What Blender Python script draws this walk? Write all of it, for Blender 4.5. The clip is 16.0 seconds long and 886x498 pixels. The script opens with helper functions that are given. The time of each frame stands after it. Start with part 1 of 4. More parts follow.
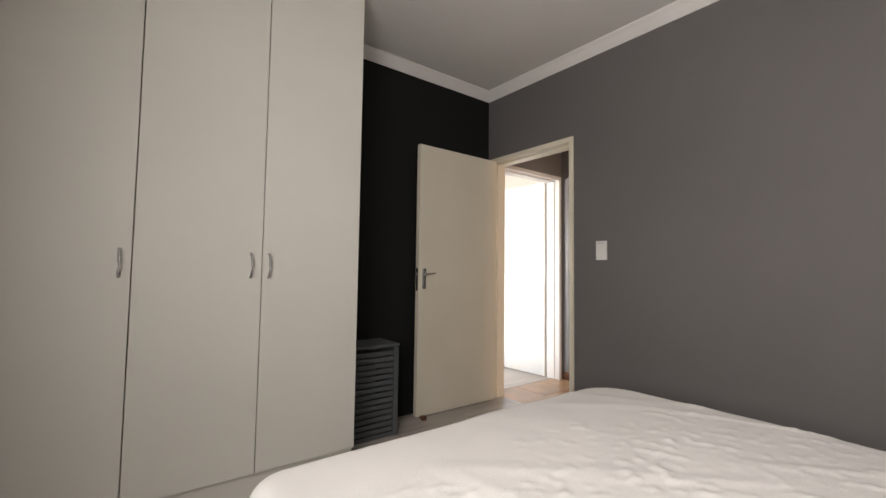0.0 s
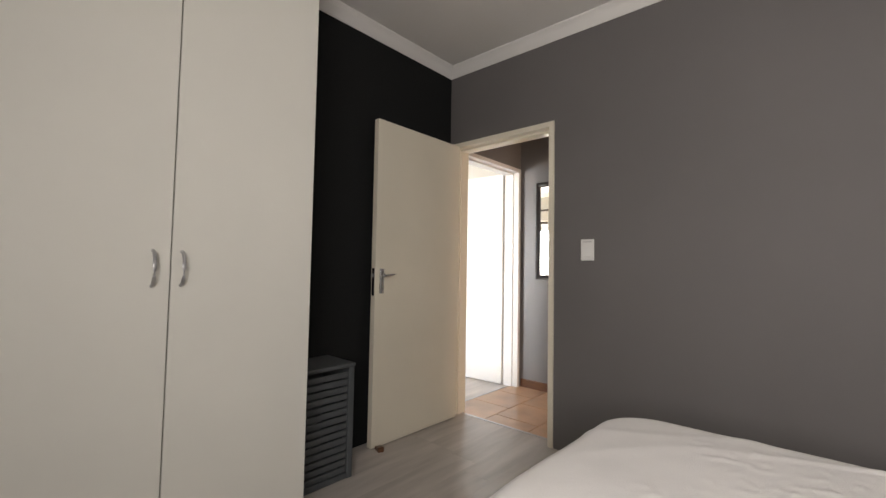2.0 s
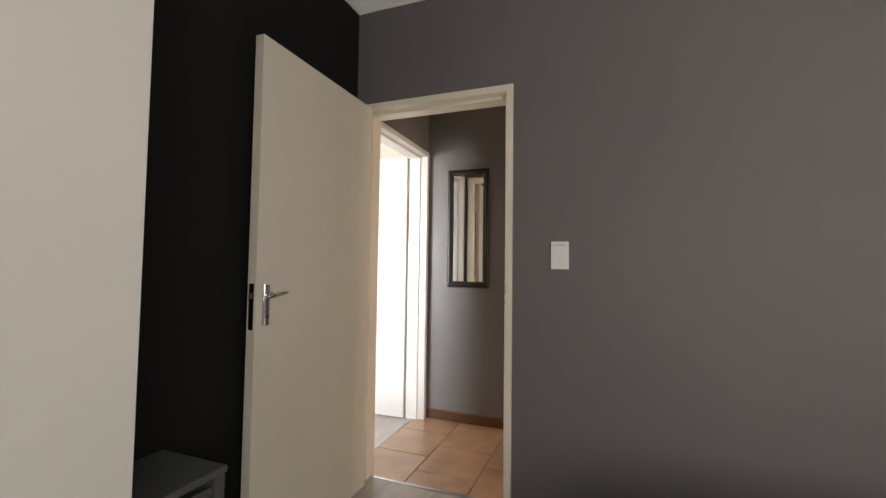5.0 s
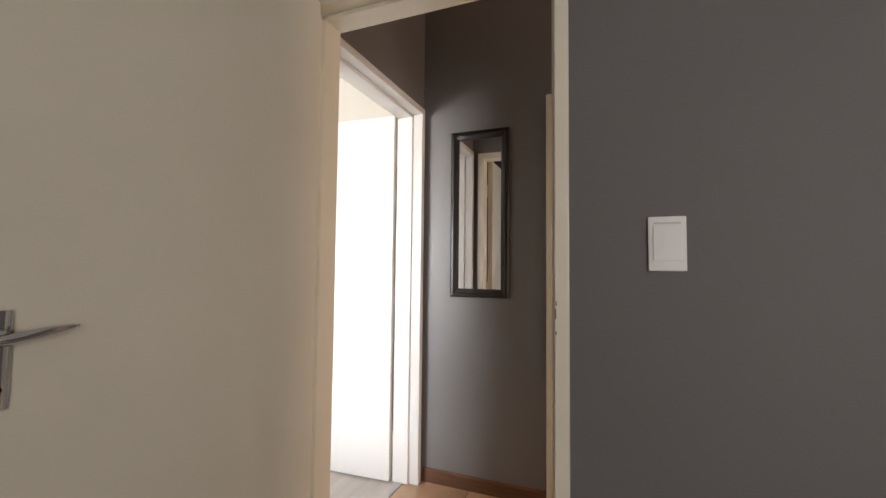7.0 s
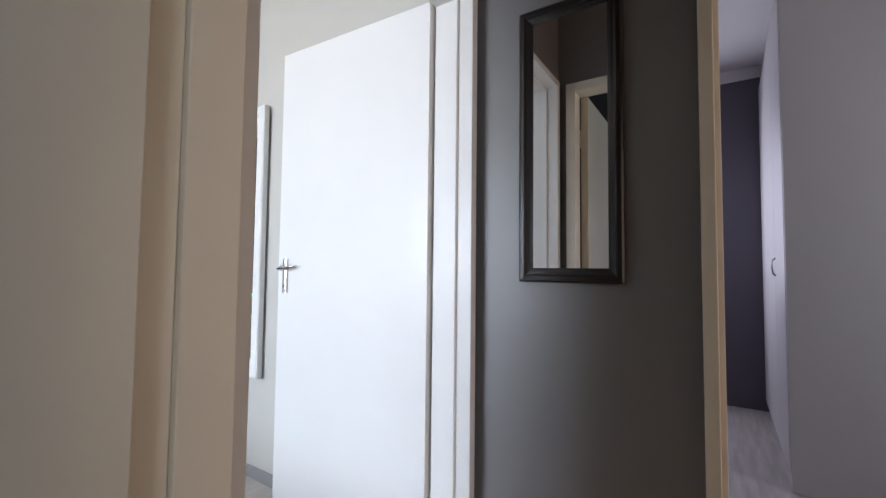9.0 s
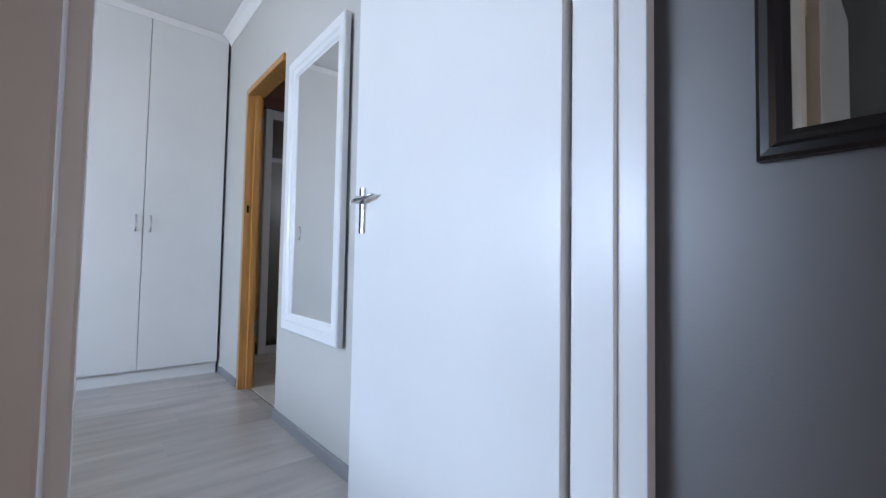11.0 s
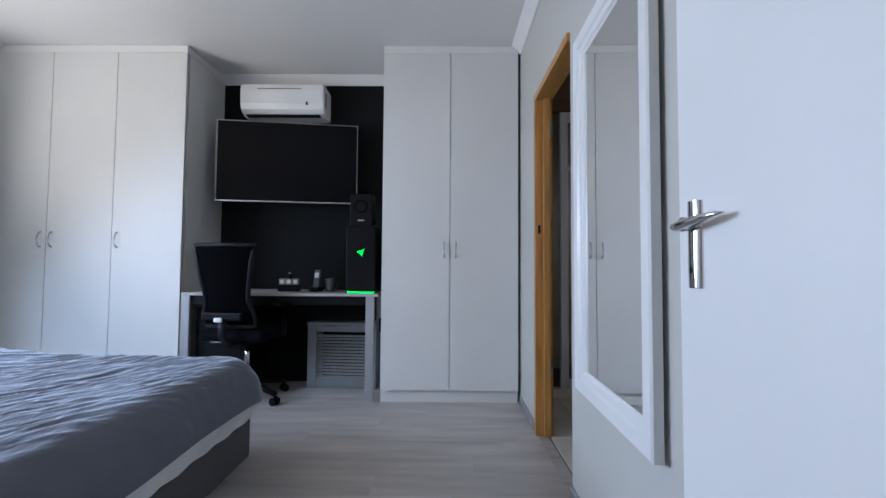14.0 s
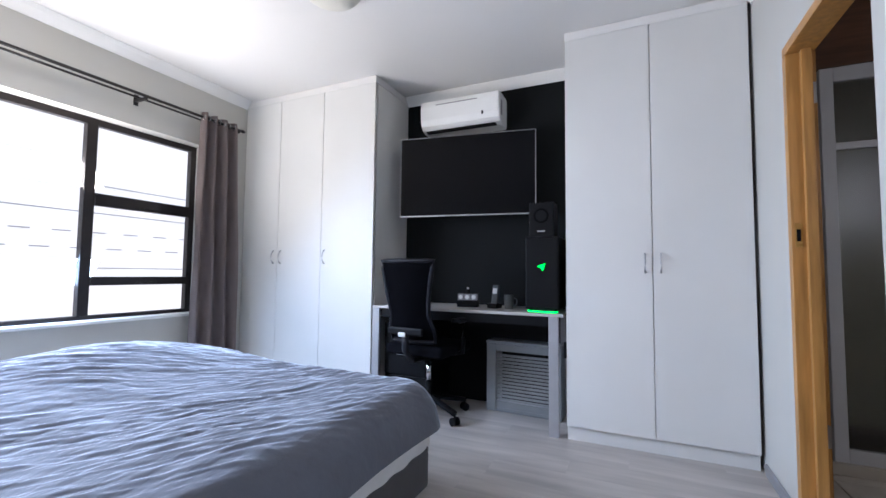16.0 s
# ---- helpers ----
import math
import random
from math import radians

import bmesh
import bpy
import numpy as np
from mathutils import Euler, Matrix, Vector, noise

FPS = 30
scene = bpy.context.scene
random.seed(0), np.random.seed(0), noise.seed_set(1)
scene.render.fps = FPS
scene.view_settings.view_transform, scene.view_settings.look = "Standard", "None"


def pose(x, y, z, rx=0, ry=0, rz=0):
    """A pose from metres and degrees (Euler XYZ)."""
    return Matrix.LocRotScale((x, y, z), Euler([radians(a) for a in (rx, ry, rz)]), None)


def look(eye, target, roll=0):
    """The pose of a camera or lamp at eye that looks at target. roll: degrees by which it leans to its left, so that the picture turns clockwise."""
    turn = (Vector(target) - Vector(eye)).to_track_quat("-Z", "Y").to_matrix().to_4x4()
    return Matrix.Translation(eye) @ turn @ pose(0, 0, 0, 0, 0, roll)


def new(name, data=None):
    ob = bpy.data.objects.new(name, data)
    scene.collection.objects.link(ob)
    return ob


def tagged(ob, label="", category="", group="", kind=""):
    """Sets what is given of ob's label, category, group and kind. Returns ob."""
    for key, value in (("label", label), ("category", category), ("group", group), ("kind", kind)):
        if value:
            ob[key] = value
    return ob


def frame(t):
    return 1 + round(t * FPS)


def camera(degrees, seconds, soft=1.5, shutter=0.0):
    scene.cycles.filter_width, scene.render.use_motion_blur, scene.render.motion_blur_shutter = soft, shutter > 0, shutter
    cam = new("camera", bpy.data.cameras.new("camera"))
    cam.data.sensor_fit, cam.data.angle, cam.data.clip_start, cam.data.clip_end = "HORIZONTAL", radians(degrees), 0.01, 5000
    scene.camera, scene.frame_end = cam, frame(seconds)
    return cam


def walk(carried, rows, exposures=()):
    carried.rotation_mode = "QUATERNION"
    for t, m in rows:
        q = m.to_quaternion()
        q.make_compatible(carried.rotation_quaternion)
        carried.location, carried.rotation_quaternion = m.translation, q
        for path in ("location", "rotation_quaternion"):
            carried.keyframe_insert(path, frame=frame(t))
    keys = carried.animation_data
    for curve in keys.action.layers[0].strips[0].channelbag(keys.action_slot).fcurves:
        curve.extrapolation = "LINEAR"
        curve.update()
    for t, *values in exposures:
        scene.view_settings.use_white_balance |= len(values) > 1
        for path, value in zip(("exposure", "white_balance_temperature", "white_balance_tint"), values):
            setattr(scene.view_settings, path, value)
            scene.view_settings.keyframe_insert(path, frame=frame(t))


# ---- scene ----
cam = camera(93.1, 16.0)
PATH = [
    (0, (-2.572, -2.692, 1.071), (-1.354, -1.11, 1.181), 0.8),
    (0.5, (-2.559, -2.593, 1.08), (-1.331, -1.018, 1.183), 0.9),
    (1, (-2.531, -2.482, 1.085), (-1.246, -0.953, 1.182), 1.0),
    (1.5, (-2.493, -2.345, 1.094), (-1.108, -0.905, 1.189), 1.1),
    (2, (-2.458, -2.141, 1.105), (-0.97, -0.808, 1.198), 1.0),
    (2.5, (-2.427, -1.945, 1.13), (-0.885, -0.676, 1.225), 0.9),
    (3, (-2.375, -1.798, 1.158), (-0.8, -0.569, 1.247), 0.9),
    (3.5, (-2.35, -1.643, 1.164), (-0.723, -0.484, 1.257), 1.1),
    (4, (-2.291, -1.527, 1.166), (-0.541, -0.565, 1.265), 1.1),
    (4.5, (-2.183, -1.419, 1.167), (-0.338, -0.652, 1.258), 0.9),
    (5, (-2.003, -1.295, 1.169), (-0.137, -0.582, 1.257), 0.8),
    (5.2, (-1.921, -1.251, 1.172), (-0.053, -0.542, 1.263), 0.8),
    (7.3, (-0.956, -0.97, 1.166), (0.889, -0.205, 1.268), 0.5),
    (7.5, (-0.853, -0.96, 1.173), (0.969, -0.142, 1.27), 0.6),
    (8, (-0.63, -0.904, 1.158), (1.138, 0.027, 1.251), 0.6),
    (8.2, (-0.563, -0.893, 1.161), (1.18, 0.084, 1.227), 0.5),
    (8.5, (-0.429, -0.841, 1.112), (1.283, 0.187, 1.206), 0.5),
    (9, (-0.249, -0.727, 1.058), (1.413, 0.382, 1.153), 0.6),
    (9.2, (-0.201, -0.698, 1.070), (1.429, 0.454, 1.112), 0.7),
    (11.3, (0.262, -0.3, 0.825), (1.485, 1.279, 0.916), 1.0),
    (11.5, (0.287, -0.268, 0.828), (1.455, 1.352, 0.917), 0.9),
    (12, (0.347, -0.164, 0.837), (1.34, 1.57, 0.923), 0.9),
    (12.5, (0.386, -0.072, 0.871), (1.167, 1.768, 0.953), 0.7),
    (13, (0.433, 0.03, 0.927), (0.93, 1.965, 1.005), 0.5),
    (13.5, (0.46, 0.096, 0.965), (0.667, 2.084, 1.045), 0.4),
    (14, (0.487, 0.165, 0.979), (0.473, 2.163, 1.061), 0.4),
    (14.5, (0.506, 0.258, 0.992), (0.333, 2.249, 1.078), 0.6),
    (15, (0.505, 0.369, 0.973), (0.126, 2.329, 1.085), 0.4),
    (15.3, (0.502, 0.421, 1.024), (-0.03, 2.347, 1.12), 0.3),
    (15.5, (0.465, 0.421, 1.027), (-0.146, 2.323, 1.132), 0.6),
    (16, (0.411, 0.455, 1.027), (-0.414, 2.273, 1.143), 0.6),
]
walk(cam, [(t, look(eye, target, roll)) for t, eye, target, roll in PATH],
     exposures=[(0.0, 0.60, 7600, 15), (2.0, 0.58, 7600, 15), (3.5, 0.30, 7600, 15), (4.1, 0.22, 7700, 15), (4.6, 0.36, 7600, 15), (5.0, 0.51, 7600, 15), (7.5, 0.38, 7400, 16), (8.5, -0.02, 6640, 14), (9.0, -0.10, 6250, 13), (11.3, -0.50, 5420, 13), (12.0, -0.70, 5250, 12), (12.5, -0.84, 5150, 12), (13.0, -0.94, 5330, 12), (13.8, -0.80, 5540, 14), (14.5, -0.62, 5600, 16), (15.0, -0.38, 5620, 16), (16.0, -0.22, 5660, 17)])

# ---------- light ----------
world = bpy.data.worlds.new("sky")
scene.world = world
world.use_nodes = True
wn = world.node_tree.nodes
sky = wn.new("ShaderNodeTexSky")
sky.sky_type, sky.sun_disc = "NISHITA", False
sky.sun_elevation, sky.sun_rotation = radians(52), radians(70)
wn["Background"].inputs[1].default_value = 0.15
world.node_tree.links.new(sky.outputs[0], wn["Background"].inputs[0])
sun = new("sun", bpy.data.lights.new("sun", "SUN"))
sun.data.energy, sun.data.angle, sun.data.color = 5.0, radians(0.5), (1.0, 0.95, 0.87)
sun.matrix_world = look((0, 0, 0), (-0.58, -0.21, -0.79))


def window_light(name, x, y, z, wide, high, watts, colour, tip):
    """Daylight that comes in through a window of the west wall: from the sky with a tip down, off the yard with a tip
    up. Lamps turned afterwards are added fills in unseen openings.
    """
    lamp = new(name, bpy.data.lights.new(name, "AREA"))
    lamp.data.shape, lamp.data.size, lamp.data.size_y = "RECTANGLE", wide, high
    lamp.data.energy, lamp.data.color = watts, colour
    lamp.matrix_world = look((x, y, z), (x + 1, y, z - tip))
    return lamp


window_light("sky_light_bedroom", -3.16, -2.75, 1.45, 1.25, 1.15, 36, (0.90, 0.94, 1.0), 0.15)
window_light("sky_light_main_bedroom", -2.78, 1.22, 1.37, 1.85, 1.15, 104, (0.56, 0.75, 1.0), 0.80).data.spread = radians(150)
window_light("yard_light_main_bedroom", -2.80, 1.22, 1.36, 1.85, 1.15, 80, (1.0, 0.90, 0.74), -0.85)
# added fill lamp, out of view, that brightens the cupboard front
window_light("fill_light_third_room", 3.79, -0.20, 1.5, 0.3, 1.15, 17, (0.84, 0.82, 1.0), 0.2).matrix_world = look((3.79, -0.20, 1.5), (2.6, -0.55, 1.2))
# second added fill, from the unseen south side, for end panel and jamb
window_light("fill_light_third_room_south", 1.75, -2.96, 1.5, 0.9, 1.1, 16, (0.95, 0.90, 1.0), 0.2).matrix_world = look((1.75, -2.96, 1.5), (1.9, -1.5, 1.3))
# added orange lamp behind the view: warm glow on the door's hinge side
window_light("warm_fill_hall_end", 0.6, -2.95, 1.1, 0.8, 1.9, 13, (1.0, 0.68, 0.46), 0.2).matrix_world = look((0.6, -2.95, 1.1), (0.6, -1.5, 0.8))
# added lamp, unseen, to lift the dark bathroom and shower frame
window_light("fill_light_bathroom", 2.46, 0.9, 1.8, 0.7, 0.6, 7, (0.95, 0.93, 0.90), 0.2).matrix_world = look((2.46, 0.9, 1.8), (1.7, 1.8, 1.4))



# ---------- materials ----------
def material(name, colour, rough=0.6, metal=0.0, vary=0.06, scale=3.0, bump=0.0, fine=120.0, gloss=None, stretch=(1, 1, 1), deep=0.004):
    m = bpy.data.materials.new(name)
    m.use_nodes = True
    nt = m.node_tree
    p = nt.nodes["Principled BSDF"]
    co = nt.nodes.new("ShaderNodeTexCoord")
    mp = nt.nodes.new("ShaderNodeMapping")
    mp.inputs["Scale"].default_value = stretch
    nt.links.new(co.outputs["Object"], mp.inputs[0])
    big = nt.nodes.new("ShaderNodeTexNoise")
    big.inputs["Scale"].default_value, big.inputs["Detail"].default_value = scale, 6
    small = nt.nodes.new("ShaderNodeTexNoise")
    small.inputs["Scale"].default_value, small.inputs["Detail"].default_value = fine, 3
    nt.links.new(mp.outputs[0], big.inputs["Vector"])
    nt.links.new(mp.outputs[0], small.inputs["Vector"])
    ramp = nt.nodes.new("ShaderNodeMapRange")
    ramp.inputs[1].default_value, ramp.inputs[2].default_value = 0.3, 0.7
    ramp.inputs[3].default_value, ramp.inputs[4].default_value = 1 - vary, 1 + vary
    nt.links.new(big.outputs["Fac"], ramp.inputs[0])
    mul = nt.nodes.new("ShaderNodeMix")
    mul.data_type, mul.blend_type = "RGBA", "MULTIPLY"
    mul.inputs["Factor"].default_value = 1.0
    mul.inputs[6].default_value = (*colour, 1)
    nt.links.new(ramp.outputs[0], mul.inputs[7])
    nt.links.new(mul.outputs[2], p.inputs["Base Color"])
    rr = nt.nodes.new("ShaderNodeMapRange")
    rr.inputs[3].default_value, rr.inputs[4].default_value = max(0.02, rough - 0.06), min(1, rough + 0.06)
    nt.links.new(big.outputs["Fac"], rr.inputs[0])
    nt.links.new(rr.outputs[0], p.inputs["Roughness"])
    p.inputs["Metallic"].default_value = metal
    if gloss is not None:
        p.inputs["Specular IOR Level"].default_value = gloss
    if bump:
        b = nt.nodes.new("ShaderNodeBump")
        b.inputs["Strength"].default_value, b.inputs["Distance"].default_value = bump, deep
        nt.links.new(small.outputs["Fac"], b.inputs["Height"])
        nt.links.new(b.outputs[0], p.inputs["Normal"])
    return m


def glow(name, colour, strength):
    m = bpy.data.materials.new(name)
    m.use_nodes = True
    p = m.node_tree.nodes["Principled BSDF"]
    p.inputs["Base Color"].default_value = (*colour, 1)
    p.inputs["Emission Color"].default_value = (*colour, 1)
    p.inputs["Emission Strength"].default_value = strength
    return m


def glass(name, tint=(1, 1, 1), rough=0.0):
    m = bpy.data.materials.new(name)
    m.use_nodes = True
    p = m.node_tree.nodes["Principled BSDF"]
    p.inputs["Base Color"].default_value = (*tint, 1)
    p.inputs["Transmission Weight"].default_value = 1
    p.inputs["Roughness"].default_value = rough
    p.inputs["IOR"].default_value = 1.45
    return m


GREY = material("grey_wall_paint", (0.150, 0.142, 0.140), 0.62, vary=0.05, scale=1.3, bump=0.12, fine=260, gloss=0.16)
SATIN = material("grey_satin_hall_paint", (0.16, 0.155, 0.158), 0.48, vary=0.05, scale=1.3, bump=0.08, fine=200, gloss=1.0)
CHARCOAL = material("charcoal_wall_paint", (0.0145, 0.0155, 0.0155), 0.75, vary=0.08, scale=1.5, bump=0.12, fine=260, gloss=0.12)
NICHE = material("black_niche_paint", (0.0085, 0.0095, 0.010), 0.75, vary=0.08, scale=1.5, bump=0.12, fine=260, gloss=0.10)
STONE = material("pale_wall_paint", (0.50, 0.49, 0.45), 0.6, vary=0.03, scale=1.2, bump=0.12, fine=260)
PURPLE = material("mauve_wall_paint", (0.13, 0.12, 0.15), 0.6, vary=0.04, scale=1.3, bump=0.12, fine=260)
CEILING = material("ceiling_paint", (0.74, 0.73, 0.71), 0.85, vary=0.02, scale=0.9, bump=0.15, fine=200)
CORNICE = material("cornice_plaster", (0.78, 0.77, 0.75), 0.7, vary=0.02, scale=4, bump=0.05)
BOARD = material("white_melamine", (0.66, 0.655, 0.63), 0.46, vary=0.025, scale=2.2, bump=0.03, fine=400, gloss=0.32)
CREAMBOARD = material("cream_melamine", (0.715, 0.705, 0.645), 0.48, vary=0.03, scale=1.6, bump=0.03, fine=400, gloss=0.3)
CREAM = material("cream_door_enamel", (0.755, 0.705, 0.585), 0.35, vary=0.03, scale=2.5, bump=0.05, fine=90)
WHITE = material("white_door_enamel", (0.72, 0.72, 0.705), 0.3, vary=0.02, scale=2.5, bump=0.04, fine=90)
CHROME = material("polished_chrome", (0.62, 0.62, 0.63), 0.12, 1.0, vary=0.04, scale=20)
BRASS = material("dull_brass", (0.50, 0.30, 0.09), 0.38, 0.8, vary=0.1, scale=25)
STEEL = material("brushed_steel", (0.50, 0.50, 0.51), 0.32, 1.0, vary=0.06, scale=30)
BLACK = material("black_plastic", (0.005, 0.005, 0.006), 0.5, vary=0.1, scale=8, bump=0.05, gloss=0.12)
SCREEN = material("black_screen", (0.005, 0.005, 0.006), 0.15, vary=0.05, scale=3, gloss=0.07)
EBONY = material("black_painted_wood", (0.012, 0.010, 0.010), 0.3, vary=0.1, scale=5)
MIRROR = material("mirror_glass", (0.86, 0.87, 0.87), 0.02, 1.0, vary=0.01)
MIRROR.node_tree.nodes["Principled BSDF"].inputs["Roughness"].default_value = 0.0
for link in list(MIRROR.node_tree.links):
    if link.to_socket.name == "Roughness":
        MIRROR.node_tree.links.remove(link)
PINE = material("varnished_pine", (0.43, 0.215, 0.058), 0.35, vary=0.22, scale=7, bump=0.08, fine=60, stretch=(6, 6, 0.5))
SKIRT = material("dark_wood_skirting", (0.13, 0.055, 0.025), 0.4, vary=0.25, scale=8, bump=0.08, stretch=(0.6, 0.6, 6))
GREYTRIM = material("grey_skirting", (0.24, 0.235, 0.24), 0.5, vary=0.08, scale=6)
LAMINATE = material("grey_oak_laminate", (0.40, 0.375, 0.35), 0.38, vary=0.22, scale=3.2, bump=0.06, fine=70, stretch=(1.0, 9, 1))
GROUT = material("tile_grout", (0.16, 0.12, 0.09), 0.9, vary=0.1, scale=20, bump=0.2)
PALETILE = material("pale_floor_tile", (0.60, 0.54, 0.46), 0.3, vary=0.1, scale=4)
ALU = material("bronze_aluminium", (0.035, 0.030, 0.030), 0.35, 0.6, vary=0.1, scale=10)
CURTAIN = material("taupe_curtain_cloth", (0.27, 0.22, 0.21), 0.85, vary=0.08, scale=5, bump=0.3, fine=300)
LINEN = material("white_bedspread_cotton", (0.86, 0.845, 0.83), 0.8, vary=0.03, scale=5, bump=0.25, fine=220)
DUVET = material("charcoal_duvet_cotton", (0.100, 0.105, 0.128), 0.8, vary=0.08, scale=3, bump=0.7, fine=12, stretch=(4.0, 2.0, 1.2), deep=0.006)
for socket, value in (("Sheen Weight", 1.0), ("Sheen Roughness", 0.28), ("Sheen Tint", (0.80, 0.88, 1.0, 1.0))):
    DUVET.node_tree.nodes["Principled BSDF"].inputs[socket].default_value = value
SHEET = material("white_sheet", (0.66, 0.65, 0.63), 0.85, vary=0.05, scale=8, bump=0.3, fine=200)
BASECLOTH = material("grey_bed_base_cloth", (0.085, 0.082, 0.085), 0.9, vary=0.08, scale=10, bump=0.4, fine=500)
SLATE = material("slate_grey_plastic", (0.085, 0.095, 0.10), 0.5, vary=0.08, scale=8, bump=0.05)
DESKGREY = material("silver_grey_metal", (0.36, 0.36, 0.37), 0.45, 0.3, vary=0.05, scale=12)
DESKTOP = material("desk_laminate", (0.42, 0.40, 0.38), 0.4, vary=0.1, scale=5, stretch=(1, 8, 1))
ACWHITE = material("white_plastic", (0.74, 0.74, 0.72), 0.35, vary=0.02, scale=4)
PVC = material("white_shower_frame", (0.66, 0.65, 0.66), 0.4, vary=0.03, scale=5)
GREEN = glow("green_light", (0.02, 0.9, 0.10), 2.2)
PANE = glass("window_glass")
FROST = glass("shower_glass", (0.75, 0.78, 0.74), 0.25)
RENDERED = material("outside_plaster", (0.84, 0.82, 0.77), 0.9, vary=0.03, scale=2, bump=0.2)
PAVING = material("outside_paving", (0.46, 0.43, 0.37), 0.9, vary=0.15, scale=1.5, bump=0.2)
ROOFTILE = material("outside_roof", (0.30, 0.24, 0.20), 0.8, vary=0.15, scale=3)


WIN1 = (-3.40, -2.10, 0.85, 2.05)
WIN2 = (0.42, 2.80, 0.665, 2.075)


# ---------- building helpers ----------
PLACED = {}


def thing(name, label, category, m=None, group="", kind=""):
    """An Empty at a thing's base; its parts hang under it."""
    ob = new(name)
    ob.empty_display_size = 0.1
    ob.matrix_world = m or Matrix()
    PLACED[ob.name] = m or Matrix()
    return tagged(ob, label, category, group, kind)


def part(name, bm, mat, parent=None, label="", smooth=False, world=False, mats=()):
    """Links a bmesh as one mesh object under parent. world: its points are in world metres."""
    root = parent
    while root is not None and root.parent is not None:
        root = root.parent
    if world and root is not None:
        bm.transform(PLACED[root.name].inverted())
    bmesh.ops.recalc_face_normals(bm, faces=bm.faces)
    me = bpy.data.meshes.new(name)
    bm.to_mesh(me)
    bm.free()
    me.materials.append(mat)
    for extra in mats:
        me.materials.append(extra)
    if smooth:
        for f in me.polygons:
            f.use_smooth = True
    ob = new(name, me)
    if parent is not None:
        ob.parent = parent
    if label:
        ob["label"] = label
    return ob


def box(x0, y0, z0, x1, y1, z1, bevel=0.0, bm=None, seg=2):
    """A box between two corners, with rounded edges where bevel is given, added to bm."""
    own = bmesh.new()
    bmesh.ops.create_cube(own, size=1, matrix=Matrix.LocRotScale(((x0 + x1) / 2, (y0 + y1) / 2, (z0 + z1) / 2), None, (abs(x1 - x0), abs(y1 - y0), abs(z1 - z0))))
    if bevel:
        bmesh.ops.bevel(own, geom=own.edges[:], offset=bevel, segments=seg, profile=0.6, affect="EDGES")
    if bm is None:
        return own
    me = bpy.data.meshes.new("tmp")
    own.to_mesh(me)
    own.free()
    bm.from_mesh(me)
    bpy.data.meshes.remove(me)
    return bm


def rod(a, b, r, bm=None, n=16, r2=None):
    """A round bar from a to b, added to bm."""
    a, b = Vector(a), Vector(b)
    bm = bm or bmesh.new()
    turn = (b - a).to_track_quat("Z", "Y").to_matrix().to_4x4()
    bmesh.ops.create_cone(bm, cap_ends=True, segments=n, radius1=r, radius2=r if r2 is None else r2, depth=(b - a).length,
                          matrix=Matrix.Translation((a + b) / 2) @ turn)
    return bm


def tube(points, r, bm=None, n=10, flat=1.0):
    """A bent bar along points; r: one radius, or one for each point; flat squeezes it sideways."""
    bm = bm or bmesh.new()
    pts = [Vector(p) for p in points]
    rings = []
    for i, p in enumerate(pts):
        d = (pts[min(i + 1, len(pts) - 1)] - pts[max(i - 1, 0)]).normalized()
        side = d.cross(Vector((0, 0, 1)))
        side = Vector((1, 0, 0)) if side.length < 1e-3 else side.normalized()
        up = side.cross(d)
        q = r[i] if isinstance(r, (list, tuple)) else r
        rings.append([bm.verts.new(p + q * (math.cos(2 * math.pi * k / n) * side + flat * math.sin(2 * math.pi * k / n) * up)) for k in range(n)])
    for ra, rb in zip(rings, rings[1:]):
        for k in range(n):
            bm.faces.new((ra[k], ra[(k + 1) % n], rb[(k + 1) % n], rb[k]))
    bm.faces.new(rings[0])
    bm.faces.new(rings[-1])
    return bm


def sweep(profile, path, closed=False):
    """A profile [(out, up)] carried along plan points [(x, y, nx, ny)], n: the way 'out' points at that corner."""
    bm = bmesh.new()
    rings = [[bm.verts.new((x + nx * o, y + ny * o, u)) for o, u in profile] for x, y, nx, ny in path]
    for ra, rb in zip(rings, rings[1:]):
        for k in range(len(profile)):
            bm.faces.new((ra[k], ra[(k + 1) % len(profile)], rb[(k + 1) % len(profile)], rb[k]))
    bm.faces.new(rings[0])
    bm.faces.new(rings[-1])
    return bm


def structure(name, bm, mat, label, category, mats=()):
    return tagged(part(name, bm, mat, mats=mats), label, category, kind="structure")


def wall(name, mat, label, pieces):
    bm = bmesh.new()
    for p in pieces:
        box(*p, bm=bm)
    return structure(name, bm, mat, label, "wall")


# ---------- the shell ----------
TOP = 2.67
TOP2 = 2.61
HIGH = 2.85
wall("wall_east_bedroom", GREY, "smooth grey painted wall with a doorway beside the corner",
     [(0, -3.7, 0, 0.06, -0.888, HIGH), (0, -0.888, 2.07, 0.06, -0.03, HIGH), (0, -0.03, 0, 0.06, 0.0, HIGH)])
wall("wall_hall_west", SATIN, "grey painted hall side of the bedroom wall",
     [(0.06, -3.7, 0, 0.12, -0.888, HIGH), (0.06, -0.888, 2.07, 0.12, -0.03, HIGH), (0.06, -0.03, 0, 0.12, 0.015, HIGH)])
wall("wall_north_bedroom", CHARCOAL, "charcoal black painted wall behind the open door", [(-3.1, 0, 0, 0.06, 0.065, HIGH)])
wall("wall_west_bedroom", GREY, "grey painted outer wall with a window",
     [(-3.34, -3.7, 0, -3.1, WIN1[0], HIGH), (-3.34, WIN1[0], 0, -3.1, WIN1[1], WIN1[2]), (-3.34, WIN1[0], WIN1[3], -3.1, WIN1[1], HIGH), (-3.34, WIN1[1], 0, -3.1, 0.065, HIGH)])
